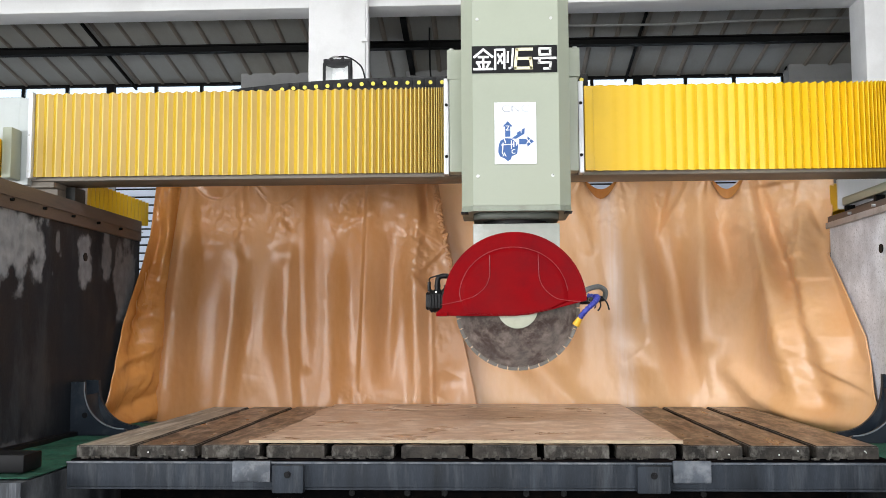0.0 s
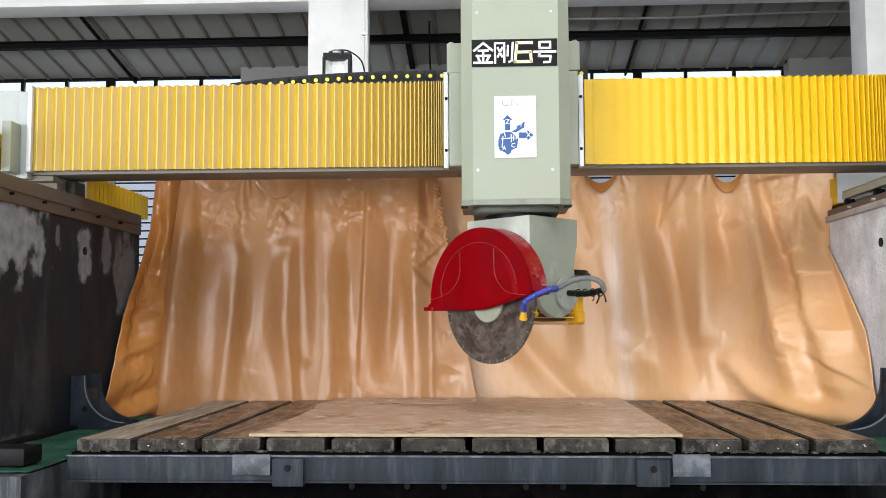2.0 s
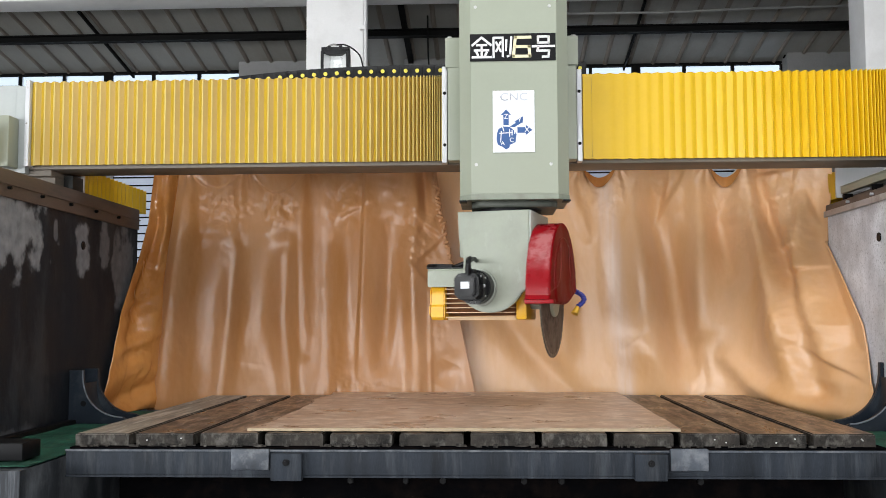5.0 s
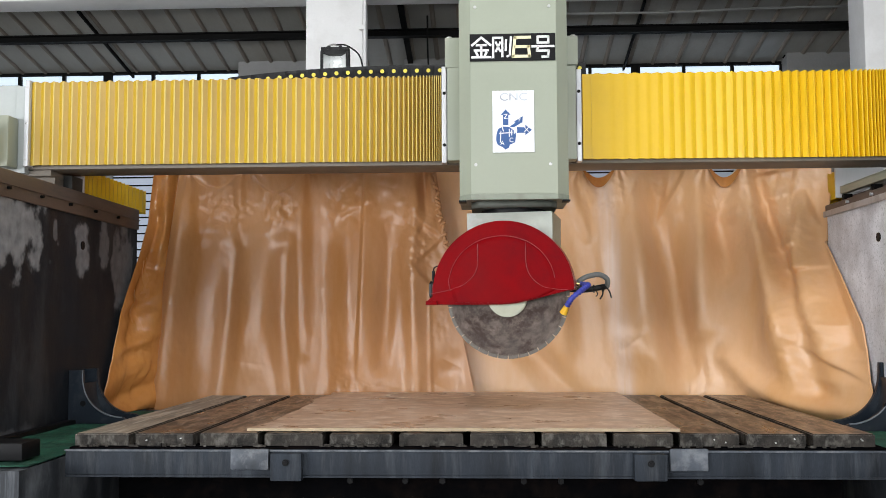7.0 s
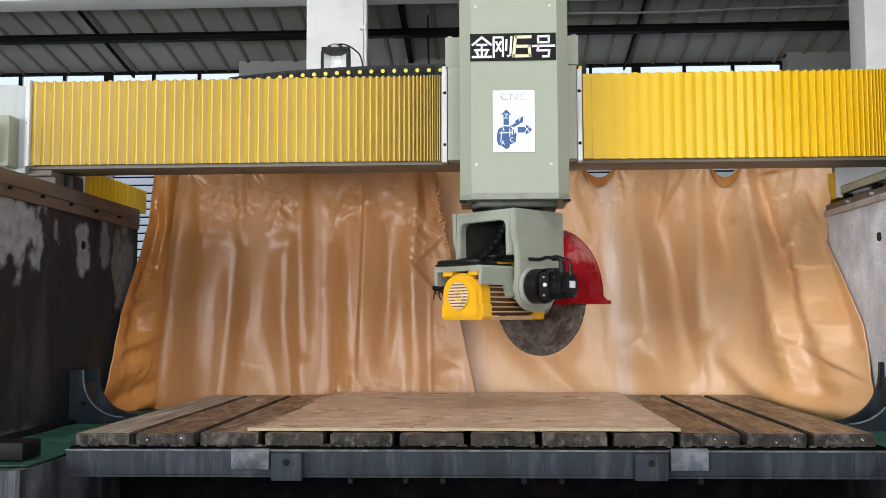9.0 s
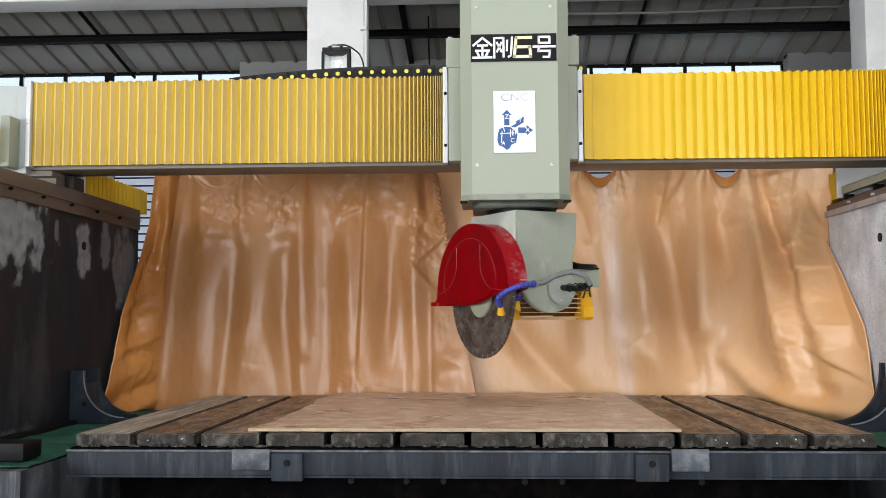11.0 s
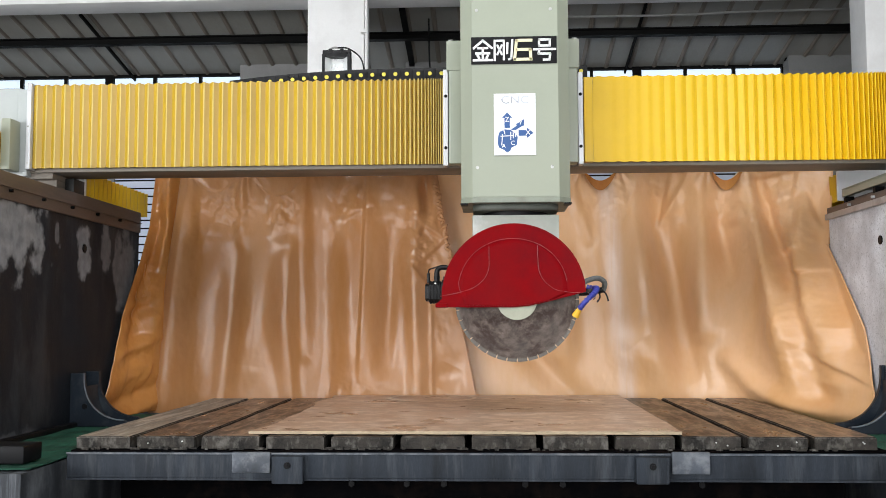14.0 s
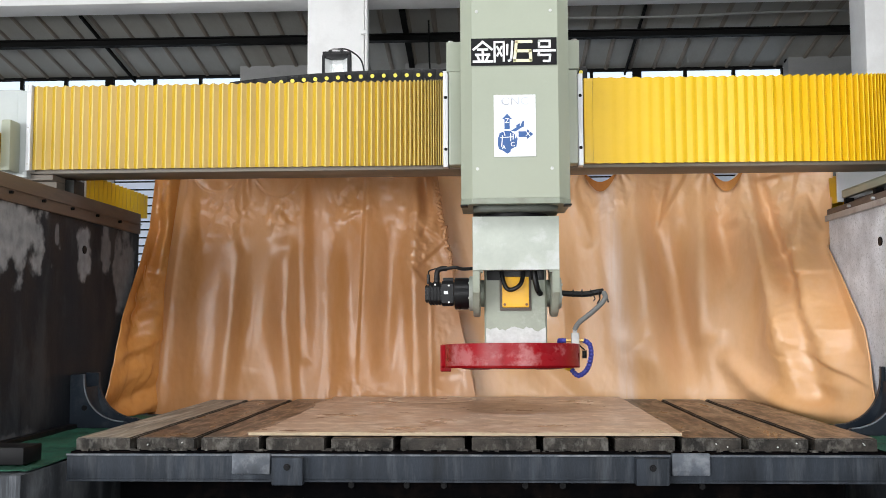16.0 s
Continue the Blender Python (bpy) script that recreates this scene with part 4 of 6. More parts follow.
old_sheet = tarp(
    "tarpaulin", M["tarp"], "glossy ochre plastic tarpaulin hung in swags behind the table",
    [(0, -2.03, 6.24), (0.33, -2.09, 6.21), (1, -2.20, 6.14)], [(0, -0.34, 6.21), (0.6, -0.19, 6.14), (1, -0.06, 6.10)], 2.33, 0.70,
    [(((-2.01, 2.23), (-2.09, 1.68), (-2.14, 0.80)), 0.06, 0.035, "ridge"),
      (((-1.84, 1.86), (-1.86, 1.39), (-1.88, 0.80)), 0.15, 0.05, "ridge"),
      (((-1.65, 1.75), (-1.68, 1.24), (-1.72, 0.80)), 0.06, -0.04, "ridge"),
      (((-1.50, 1.83), (-1.51, 1.39), (-1.56, 1.02)), 0.12, 0.045, "ridge"),
      (((-1.32, 1.79), (-1.34, 1.31), (-1.28, 0.80)), 0.07, -0.05, "ridge"),
      (((-1.21, 2.23), (-1.22, 1.68), (-1.19, 1.09)), 0.06, 0.03, "ridge"),
      (((-1.06, 2.05), (-1.06, 1.39), (-1.05, 0.80)), 0.15, -0.04, "ridge"),
      (((-0.80, 2.27), (-0.81, 1.79), (-0.83, 1.09)), 0.07, 0.045, "step"),
      (((-0.89, 2.19), (-0.88, 1.53), (-0.83, 0.80)), 0.13, 0.045, "ridge"),
      (((-0.63, 1.90), (-0.65, 1.39), (-0.68, 1.02)), 0.06, -0.04, "ridge"),
      (((-0.45, 2.27), (-0.48, 1.68), (-0.45, 0.80)), 0.06, 0.05, "ridge"),
      (((-0.37, 1.46), (-0.36, 0.80)), 0.012, 0.008, "ridge"),
      (((-0.42, 2.27), (-0.40, 2.01)), 0.035, -0.06, "ridge")]
    + [(((-0.42, 1.92), (-0.31, 1.83)), 0.05, 0.03, "step"),
      (((-0.45, 1.66), (-0.29, 1.81)), 0.05, 0.03, "step"),
      (((-0.47, 1.64), (-0.37, 1.52)), 0.05, -0.03, "step"),
      (((-0.93, 1.97), (-0.81, 2.03)), 0.05, 0.014, "step"),
      (((-0.97, 2.13), (-0.86, 2.21)), 0.05, 0.014, "step"),
      (((-0.64, 2.25), (-0.66, 2.16)), 0.06, 0.025, "ridge"),
      (((-0.31, 0.87), (-0.24, 1.02)), 0.08, -0.03, "ridge"),
      (((-1.62, 2.23), (-1.60, 1.79)), 0.04, 0.025, "ridge"),
      (((-1.91, 2.23), (-1.86, 1.83)), 0.05, 0.025, "ridge"),
      (((-1.38, 2.08), (-1.35, 1.79)), 0.05, 0.025, "ridge")],
    [(-1.99, -1.60, 0.16), (-1.58, -1.18, 0.20)], 2, 0.0068,
    rough=spots((-1.70, 2.04, 0.17, 0.15, 2.0), (-1.36, 2.02, 0.12, 0.14, 1.9), (-0.90, 2.08, 0.14, 0.14, 1.2), (-0.44, 1.85, 0.13, 0.28, 1.8), (-0.30, 1.25, 0.14, 0.3, 0.5),
                (-0.8, 0.85, 0.4, 0.1, 0.4)))
# laced edge: a crimped doubled strip down the sheet
g = B()
rs = random.Random(21)
for k in range(26):
    f = k / 25
    cx, cz = -0.345 + 0.115 * f ** 1.2, 2.24 - 0.60 * f
    bmesh.ops.create_icosphere(g, subdivisions=2, radius=0.017, matrix=Matrix.Translation((cx + rs.uniform(-0.008, 0.008), 6.150 - 0.03 * f, cz)) @ pose(0, 0, 0, 0, rs.uniform(-70, 70), 0)
                               @ Matrix.Diagonal((0.7, 0.5, rs.uniform(0.9, 1.7), 1)))
part("laced_edge", g, M["tarp"], old_sheet, "lumpy laced edge of the sheet")
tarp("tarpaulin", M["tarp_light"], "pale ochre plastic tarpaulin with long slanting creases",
     [(0, -0.44, 6.31), (1, -0.17, 6.25)],
     [(0, 2.17, 6.10), (0.12, 2.15, 6.06), (0.24, 2.10, 5.98), (0.335, 2.045, 5.87), (0.40, 2.037, 5.75), (0.467, 2.035, 5.63), (0.648, 2.03, 5.33), (0.87, 2.025, 5.20), (1, 2.02, 5.18)], 2.30, 0.68,
     [(((0.05, 1.39), (0.27, 1.09), (0.53, 0.81)), 0.09, -0.070, "ridge"),
      (((0.44, 1.72), (0.49, 1.09)), 0.08, 0.042, "ridge"),
      (((0.53, 2.24), (0.65, 1.83)), 0.04, 0.035, "ridge"),
      (((0.79, 2.19), (0.85, 1.68), (0.88, 1.09)), 0.1, 0.042, "ridge"),
      (((0.94, 2.28), (1.00, 1.68), (1.06, 1.09)), 0.11, 0.070, "ridge"),
      (((1.05, 2.24), (1.17, 1.61), (1.26, 0.81)), 0.1, -0.098, "ridge"),
      (((1.36, 2.31), (1.38, 1.87), (1.35, 1.24)), 0.09, 0.077, "ridge"),
      (((1.48, 2.01), (1.52, 1.57)), 0.07, -0.070, "ridge"),
      (((1.66, 2.31), (1.75, 1.67), (1.81, 0.85)), 0.09, 0.105, "ridge"),
      (((1.73, 2.25), (1.82, 1.63), (1.87, 0.85)), 0.05, -0.119, "ridge"),
      (((1.93, 1.97), (1.87, 1.38), (1.90, 0.96)), 0.07, 0.084, "ridge"),
      (((0.97, 1.17), (1.25, 0.81)), 0.12, 0.056, "ridge"),
      (((1.49, 1.05), (1.62, 0.89), (1.79, 0.79), (1.95, 0.78)), 0.06, 0.063, "ridge"),
      (((2.06, 1.80), (2.02, 1.38), (2.00, 1.06)), 0.07, -0.126, "ridge")]
     + [(((1.29, 2.26), (1.13, 1.97)), 0.05, 0.049, "step"),
      (((1.13, 1.97), (1.19, 2.26)), 0.05, -0.035, "step"),
      (((1.91, 1.97), (1.96, 2.22)), 0.05, 0.042, "step"),
      (((1.82, 1.70), (1.90, 1.74)), 0.05, 0.049, "step"),
      (((1.85, 1.58), (1.95, 1.59)), 0.06, 0.049, "step"),
      (((1.89, 1.07), (2.00, 0.96)), 0.06, 0.056, "step"),
      (((2.01, 2.09), (2.05, 1.84)), 0.04, -0.056, "step"),
      (((1.54, 1.93), (1.64, 1.97)), 0.04, 0.035, "ridge"),
      (((1.75, 2.21), (1.88, 2.23)), 0.05, 0.035, "step"),
      (((1.83, 2.10), (1.93, 2.13)), 0.04, 0.028, "ridge"),
      (((1.94, 1.77), (1.99, 2.05)), 0.04, 0.042, "ridge"),
      (((1.72, 1.11), (1.83, 1.38)), 0.08, 0.042, "ridge")],
     [(0.62, 0.85, 0.09), (1.43, 1.64, 0.105)], 6, 0.0072, bow=6.0, flaps=True,
     rough=spots((0.78, 2.10, 0.16, 0.14, 1.6), (1.5, 2.02, 0.12, 0.15, 1.5), (1.80, 1.95, 0.25, 0.32, 1.8), (1.85, 1.4, 0.18, 0.5, 1.3), (1.1, 2.15, 0.25, 0.10, 1.0), (1.7, 0.9, 0.3, 0.15, 0.4)))
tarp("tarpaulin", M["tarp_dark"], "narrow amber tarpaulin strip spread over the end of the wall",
     [(0, -2.20, 6.23), (0.25, -2.235, 6.215), (0.4, -2.25, 6.10), (0.6, -2.275, 5.90), (0.8, -2.278, 5.75), (1, -2.286, 5.59)], [(0, -1.99, 6.30), (1, -2.12, 6.20)], 2.33, 0.735,
     [(((-2.13, 1.21), (-2.35, 1.02)), 0.03, 0.035, "ridge"), (((-2.11, 0.93), (-2.31, 0.74)), 0.03, -0.03, "ridge"), (((-2.16, 1.45), (-2.28, 1.38)), 0.03, 0.03, "ridge"), (((-2.10, 0.82), (-2.24, 0.71)), 0.03, 0.03, "ridge"),
      (((-2.12, 2.25), (-2.13, 1.61), (-2.20, 0.80)), 0.035, 0.05, "ridge"),
      (((-2.06, 2.25), (-2.10, 1.79), (-2.15, 1.39)), 0.035, -0.06, "ridge"),
      (((-2.17, 1.97), (-2.19, 1.39), (-2.21, 0.80)), 0.045, -0.07, "ridge"),
      (((-2.21, 1.00), (-2.48, 0.72)), 0.05, 0.06, "ridge"),
      (((-2.29, 1.06), (-2.47, 0.87)), 0.04, 0.04, "step"),
      (((-2.25, 1.30), (-2.39, 1.22)), 0.06, 0.04, "step"),
      (((-2.22, 1.77), (-2.29, 1.70)), 0.05, 0.03, "ridge"),
      (((-2.21, 2.16), (-2.27, 1.61)), 0.04, -0.03, "ridge")], [], 11, 0.006,
     rough=spots((-2.2, 0.95, 0.25, 0.35, 1.6), (-2.2, 1.6, 0.25, 0.4, 1.2), (-2.15, 2.1, 0.2, 0.3, 1.0)))

# ---- gantry beam with its bellows ----
XA, YA, ZA = 0.135, 4.865, 1.448       # the head's upright axis and the level of its tilting axis
YT = 4.99                              # depth of the tilting axis when the blade faces forward


def bellows(bm, x0, x1, y, z0, z1, pitch, depth, back=0.09, dusty=False):
    """Pleated cover: pitch(x) is the width of a pleat at x, depth how far its folds stand out. Each pleat has a rounded
    front fold. With dusty set, a pleat is gold on its left side, pale on its crest and tan on its right side.
    """
    cols, x = [], x0
    while x < x1 - 0.006:
        p = min(pitch(x), x1 - x)
        e = min(0.0035, p * 0.12)
        n = 0.0012 * noise.noise((x * 9, 2, 1))
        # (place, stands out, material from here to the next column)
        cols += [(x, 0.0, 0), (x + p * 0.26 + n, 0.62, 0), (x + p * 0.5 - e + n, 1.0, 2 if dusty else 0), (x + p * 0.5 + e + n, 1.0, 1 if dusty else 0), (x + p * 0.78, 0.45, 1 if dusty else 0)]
        x += p
    cols.append((x1, 0.0, 0))
    rows = []
    for x, out, m in cols:
        d = depth(x)
        yy = y + d * (1 - out) + 0.0025 * noise.noise((x * 9, 2, 1))
        lift = 0.0045 * (out - 0.4)
        rows.append([bm.verts.new(c) for c in ((x, y + back, z0 + 0.01), (x, yy, z0 - lift), (x + 0.0015 * noise.noise((x * 30, 0, 4)), yy + 0.001, z0 + (z1 - z0) * 0.35),
                                               (x + 0.0015 * noise.noise((x * 30, 3, 4)), yy + 0.001, z0 + (z1 - z0) * 0.7), (x, yy, z1 + lift), (x, y + back, z1 - 0.006))])
    for (a, b), c in zip(zip(rows, rows[1:]), cols):
        for k in range(5):
            bm.faces.new((a[k], b[k], b[k + 1], a[k + 1])).material_index = c[2]
    return bm


def gantry():
    t = thing("gantry_beam", (-0.2, 5.25, 2.14), "sage-green gantry beam behind pleated yellow bellows", "gantry beam")
    g = B()
    box(g, -2.56, 2.7, 5.14, 5.40, 2.125, 2.58, 0.006)
    part("beam", g, M["beam_under"], t, "brown-grey underside of the steel beam")
    lp = lambda x: float(np.interp(x, (-1.3, -1.0, -0.8, -0.586, -0.437, -0.287, -0.23), (0.0515, 0.052, 0.043, 0.033, 0.025, 0.0125, 0.0095)))
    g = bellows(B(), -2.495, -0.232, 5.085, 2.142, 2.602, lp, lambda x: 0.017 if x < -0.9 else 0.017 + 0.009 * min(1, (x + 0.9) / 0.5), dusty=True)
    part("bellows", g, [M["bellows_gold"], M["bellows_tan"], M["bellows_edge"]], t, "gold and tan pleated bellows, pushed together at one end")
    rp = lambda x: float(np.interp(x, (0.7, 0.85, 1.3, 1.6, 1.84, 1.99, 2.06), (0.066, 0.059, 0.053, 0.045, 0.038, 0.024, 0.014)))
    g = bellows(B(), 0.562, 2.62, 5.085, 2.140, 2.600, rp, lambda x: float(np.interp(x, (0.55, 0.8, 1.1, 1.6, 2.0), (0.001, 0.0055, 0.010, 0.019, 0.028))))
    box(g, 0.515, 0.562, 5.088, 5.13, 2.142, 2.600, 0.002)
    part("bellows", g, M["bellows"], t, "clean bright yellow bellows, drawn out flat at one end")
    g = B()
    box(g, -2.522, -2.497, 5.075, 5.14, 2.135, 2.612, 0.003)
    part("end_strip", g, M["alu"], t, "bright aluminium end strip")
    for z in (2.17, 2.37, 2.57):
        g = B()
        rod(g, (-2.51, 5.074, z), (-2.51, 5.080, z), 0.006, 8)
        part("screw", g, M["bolt"], t)
    # end of the beam and its carriage on the wall
    g = B()
    box(g, -2.585, -2.524, 5.10, 5.40, 2.10, 2.585, 0.006)
    box(g, -2.9, -2.585, 5.13, 5.40, 2.05, 2.60, 0.01)
    part("end_plate", g, M["cover_grey"], t, "pale grey end plate")
    g = B()
    box(g, -2.72, -2.40, 5.15, 5.38, 2.092, 2.124, 0.006)
    box(g, -2.6, -2.40, 5.2, 5.43, 2.024, 2.092, 0.006)
    part("carriage", g, M["beam_under"], t, "brown-grey carriage on the rail")
    # black box in place of the shaded gap beside the carriage
    g = B()
    box(g, -2.398, -2.345, 5.30, 5.44, 2.024, 2.115, 0.004)
    part("wiper", g, M["shade_black"], t)
    g = B()
    box(g, -2.615, -2.56, 4.98, 5.095, 2.12, 2.40, 0.012)
    part("drive_cover", g, M["green_paint"], t, "sage-green drive cover")
    return t


gantry()


def rail_bellows(x0, x1, y0, y1, z0, z1, label):
    t = thing("rail_bellows", ((x0 + x1) / 2, y0, z0), label, "bellows", group="rail bellows")
    g = B()
    n = int((y1 - y0) / 0.062) * 2
    rows = []
    for i in range(n + 1):
        y = y0 + (y1 - y0) * i / n
        e = 0.0095 if i % 2 else 0.0
        rows.append([g.verts.new(c) for c in ((x0 + e, y, z0), (x0 + e, y, z1 - e), (x1 - e, y, z1 - e), (x1 - e, y, z0))])
    for a, b in zip(rows, rows[1:]):
        for k in range(3):
            g.faces.new((a[k], a[k + 1], b[k + 1], b[k]))
    g.faces.new(rows[0])
    g.faces.new(rows[-1][::-1])
    part("pleats", g, M["bellows"], t)
    g = B()
    box(g, x0 - 0.01, x1 + 0.01, y0 - 0.02, y0 - 0.002, z0, z1 + 0.012, 0.002)
    part("end_plate", g, M["alu"], t)


rail_bellows(-2.62, -2.355, 5.47, 6.5, 2.024, 2.185, "yellow pleated bellows over the rail of the dark wall")
rail_bellows(-2.85, -2.622, 4.80, 5.05, 2.135, 2.335, "short yellow bellows beside the drive cover")
rail_bellows(2.13, 2.40, 5.92, 6.4, 2.02, 2.19, "yellow pleated bellows over the rail of the grey wall")


def rail_guard():
    t = thing("rail_guard", (2.3, 5.5, 1.97), "sage-green steel channel on the grey wall", "machine rail")
    g = B()
    box(g, 2.13, 2.16, 4.6, 5.86, 2.035, 2.075, 0.004)
    box(g, 2.13, 2.36, 4.6, 5.86, 2.076, 2.084, 0.002)
    part("channel", g, M["green_paint"], t)
    for y in (4.9, 5.4, 5.84):
        g = B()
        box(g, 2.14, 2.19, y - 0.02, y + 0.02, 1.968, 2.034, 0.003)
        part("bracket", g, M["steel_black"], t)
    g = B()
    box(g, 2.2, 2.36, 4.6, 5.88, 1.968, 2.03, 0.004)
    part("rail", g, M["rail"], t)


rail_guard()


def energy_chain():
    t = thing("cable_chain", (-0.8, 5.45, 2.60), "black plastic cable chain with yellow pins lying on the beam", "cable chain")
    x = -1.46
    while x < 0.6:
        z = 2.742 - 0.047 * max(0, (-0.40 - x)) ** 2.2
        sl = -math.degrees(math.atan(0.047 * 2.2 * max(0, -0.40 - x) ** 1.2))
        m = Matrix.Translation((x, 0, z)) @ pose(0, 0, 0, 0, sl, 0)
        g = B()
        box(g, -0.037, 0.037, 5.425, 5.44, -0.075, 0.014, 0.008, turn=m)
        box(g, -0.03, 0.03, 5.44, 5.56, -0.070, 0.008, 0.004, turn=m)
        lk = part("link", g, M["black"], t)
        g = B()
        rod(g, m @ Vector((0, 5.420, -0.022)), m @ Vector((0, 5.428, -0.022)), 0.0115, 14)
        part("pin", g, M["pin"], lk)
        x += 0.0665
    g = B()
    box(g, -1.55, 0.7, 5.41, 5.58, 2.58, 2.60)
    part("tray", g, M["green_dark"], t)


energy_chain()


def floodlight():
    t = thing("floodlight", (-0.92, 5.75, 2.60), "black floodlight with a pale reflector on a bracket above the beam", "floodlight")
    x0, x1, z0, z1 = -1.005, -0.833, 2.83, 2.955
    g = B()
    box(g, x0, x1, 5.72, 5.78, z1 - 0.045, z1, 0.006)
    for a, b in ((x0, x0 + 0.016), (x1 - 0.016, x1)):
        box(g, a, b, 5.70, 5.77, z0 - 0.04, z1 - 0.03, 0.004)
    box(g, x0, x1, 5.77, 5.785, z0 - 0.04, z1 - 0.04)
    for a in (0.04, 0.11):
        box(g, x0 + a, x0 + a + 0.02, 5.715, 5.73, z1 - 0.02, z1 + 0.006, 0.003)
    part("housing", g, M["black"], t)
    g = B()
    prism(g, [(x0 + 0.018, 5.712), (x0 + 0.05, 5.765), (x1 - 0.05, 5.765), (x1 - 0.018, 5.712), (x1 - 0.017, 5.768), (x0 + 0.017, 5.768)],
          lambda u, v, a: (u, v, a), z0 - 0.035, z1 - 0.046)
    part("reflector", g, M["reflector"], t, "pale bright reflector")
    g = B()
    tube(g, [(x0 + 0.03, 5.75, z1 + 0.005), (x0 + 0.07, 5.75, z1 + 0.022), (x0 + 0.12, 5.75, z1 + 0.012)], 0.006, 8)
    part("hinge", g, M["zinc"], t)
    g = B()
    box(g, -0.94, -0.90, 5.79, 5.81, 2.50, 2.9)
    box(g, -0.94, -0.90, 5.40, 5.81, 2.48, 2.50)
    part("bracket", g, M["steel_black"], t)
    g = B()
    tube(g, [(-0.92, 5.75, 2.975), (-0.86, 5.74, 2.970), (-0.80, 5.74, 2.935), (-0.765, 5.74, 2.89), (-0.745, 5.74, 2.80)], 0.005, 8)
    part("cable", g, M["black"], t)


floodlight()

# ---- the upright column with its signs ----


def column():
    t = thing("saw_column", (XA, YA, 1.88), "sage-green chamfered steel column of the saw", "machine column")
    hx, c, yf, yb = 0.267, 0.057, 4.63, 5.07
    out = [(-hx, yb), (-hx, yf + c), (-hx + c, yf), (hx - c, yf), (hx, yf + c), (hx, yb)]
    g = B()
    prism(g, out, lambda u, v, a: (XA + u, v, a), 1.898, 3.6, bevel=0.003)
    part("body", g, M["green_paint"], t)
    lip = [(u * 1.004, v - 0.002 if v < 5 else v) for u, v in out]
    g = B()
    prism(g, lip, lambda u, v, a: (XA + u, v, a), 1.872, 1.8975, bevel=0.002)
    part("bottom_flange", g, M["green_dark"], t, "darker bottom flange")
    # black slips draw the dark edge at the flange's lower corners
    for s in (-1, 1):
        g = B()
        x0 = XA + s * 0.235
        box(g, min(x0, x0 + s * 0.035), max(x0, x0 + s * 0.035), 4.645, 4.72, 1.864, 1.8715, 0.001)
        part("corner_foot", g, M["ink"], t)
    g = B()
    sub = [(u * 0.79, 4.68 + (v - 4.63) * 0.9) for u, v in out]
    prism(g, sub, lambda u, v, a: (XA + u, v, a), 1.840, 1.8715)
    part("under_plate", g, M["flange_dark"], t)
    # carriage plates behind the column, beside the bellows
    for s, w in ((-1, 1), (1, 1)):
        x_in, x_out = XA + s * 0.268, XA + s * 0.352
        a, b = min(x_in, x_out), max(x_in, x_out)
        g = B()
        box(g, a, b, 5.02, 5.12, 2.63 if s < 0 else 2.635, 2.79, 0.004)
        box(g, a + (0.012 if s < 0 else 0), b - (0 if s < 0 else 0.012), 5.02, 5.12, 2.13, 2.629, 0.003)
        part("side_plate", g, M["green_paint"], t)
        g = B()
        xo = x_out - s * 0.006
        box(g, min(xo, xo + s * 0.026), max(xo, xo + s * 0.026), 5.06, 5.13, 2.125, 2.645 if s < 0 else 2.62, 0.003)
        p = part("edge_strip", g, M["alu"], t, "bright aluminium edge strip")
        for z in (2.22, 2.5):
            g = B()
            rod(g, (xo + s * 0.012, 5.058, z), (xo + s * 0.012, 5.066, z), 0.009, 10)
            part("screw", g, M["steel_black"], p)
        g = B()
        rod(g, (XA + s * 0.33, 5.06, 2.79), (XA + s * 0.33, 5.06, 2.805), 0.014, 8)
        part("bolt", g, M["bolt"], t)
    for x, z in ((-0.051, 2.824), (0.311, 2.824), (-0.051, 2.043), (0.311, 2.043)):
        g = B()
        rod(g, (x, yf - 0.005, z), (x, yf + 0.001, z), 0.008, 12, bevel=0.002)
        part("screw", g, M["bolt"], t)
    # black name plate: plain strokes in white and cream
    g = B()
    box(g, -0.078, 0.340, yf - 0.006, yf - 0.002, 2.552, 2.688, 0.001)
    plate = part("name_plate", g, M["ink"], t, "black plate with bold white and cream strokes")

    def strokes(lines, material, w=0.011):
        g = B()
        for x0, z0, x1, z1 in lines:
            a, b = Vector((x0, 0, z0)), Vector((x1, 0, z1))
            d = (b - a).normalized()
            n = Vector((-d.z, 0, d.x)) * w / 2
            e = d * w * 0.35
            q = [g.verts.new((p.x, yf - 0.0085, p.z)) for p in (a - e - n, b + e - n, b + e + n, a - e + n)]
            f = g.faces.new(q)
            if f.calc_area() and (q[1].co - q[0].co).cross(q[2].co - q[0].co).y > 0:
                f.normal_flip()
            r = bmesh.ops.extrude_face_region(g, geom=[f])
            for v in r["geom"]:
                if isinstance(v, bmesh.types.BMVert):
                    v.co.y += 0.002
        bmesh.ops.recalc_face_normals(g, faces=g.faces)
        part("sign_stroke", g, material, plate)

    u = lambda ox, L: [(ox + a, 2.570 + b, ox + c, 2.570 + d) for a, b, c, d in L]
    strokes(u(-0.066, [(0.045, 0.1, 0.0, 0.062), (0.045, 0.1, 0.09, 0.062), (0.022, 0.062, 0.068, 0.062), (0.012, 0.036, 0.078, 0.036), (0.045, 0.062, 0.045, 0.004),
                       (0.02, 0.026, 0.027, 0.012), (0.07, 0.026, 0.063, 0.012), (0.0, 0.002, 0.09, 0.002)]), M["paint_white"])
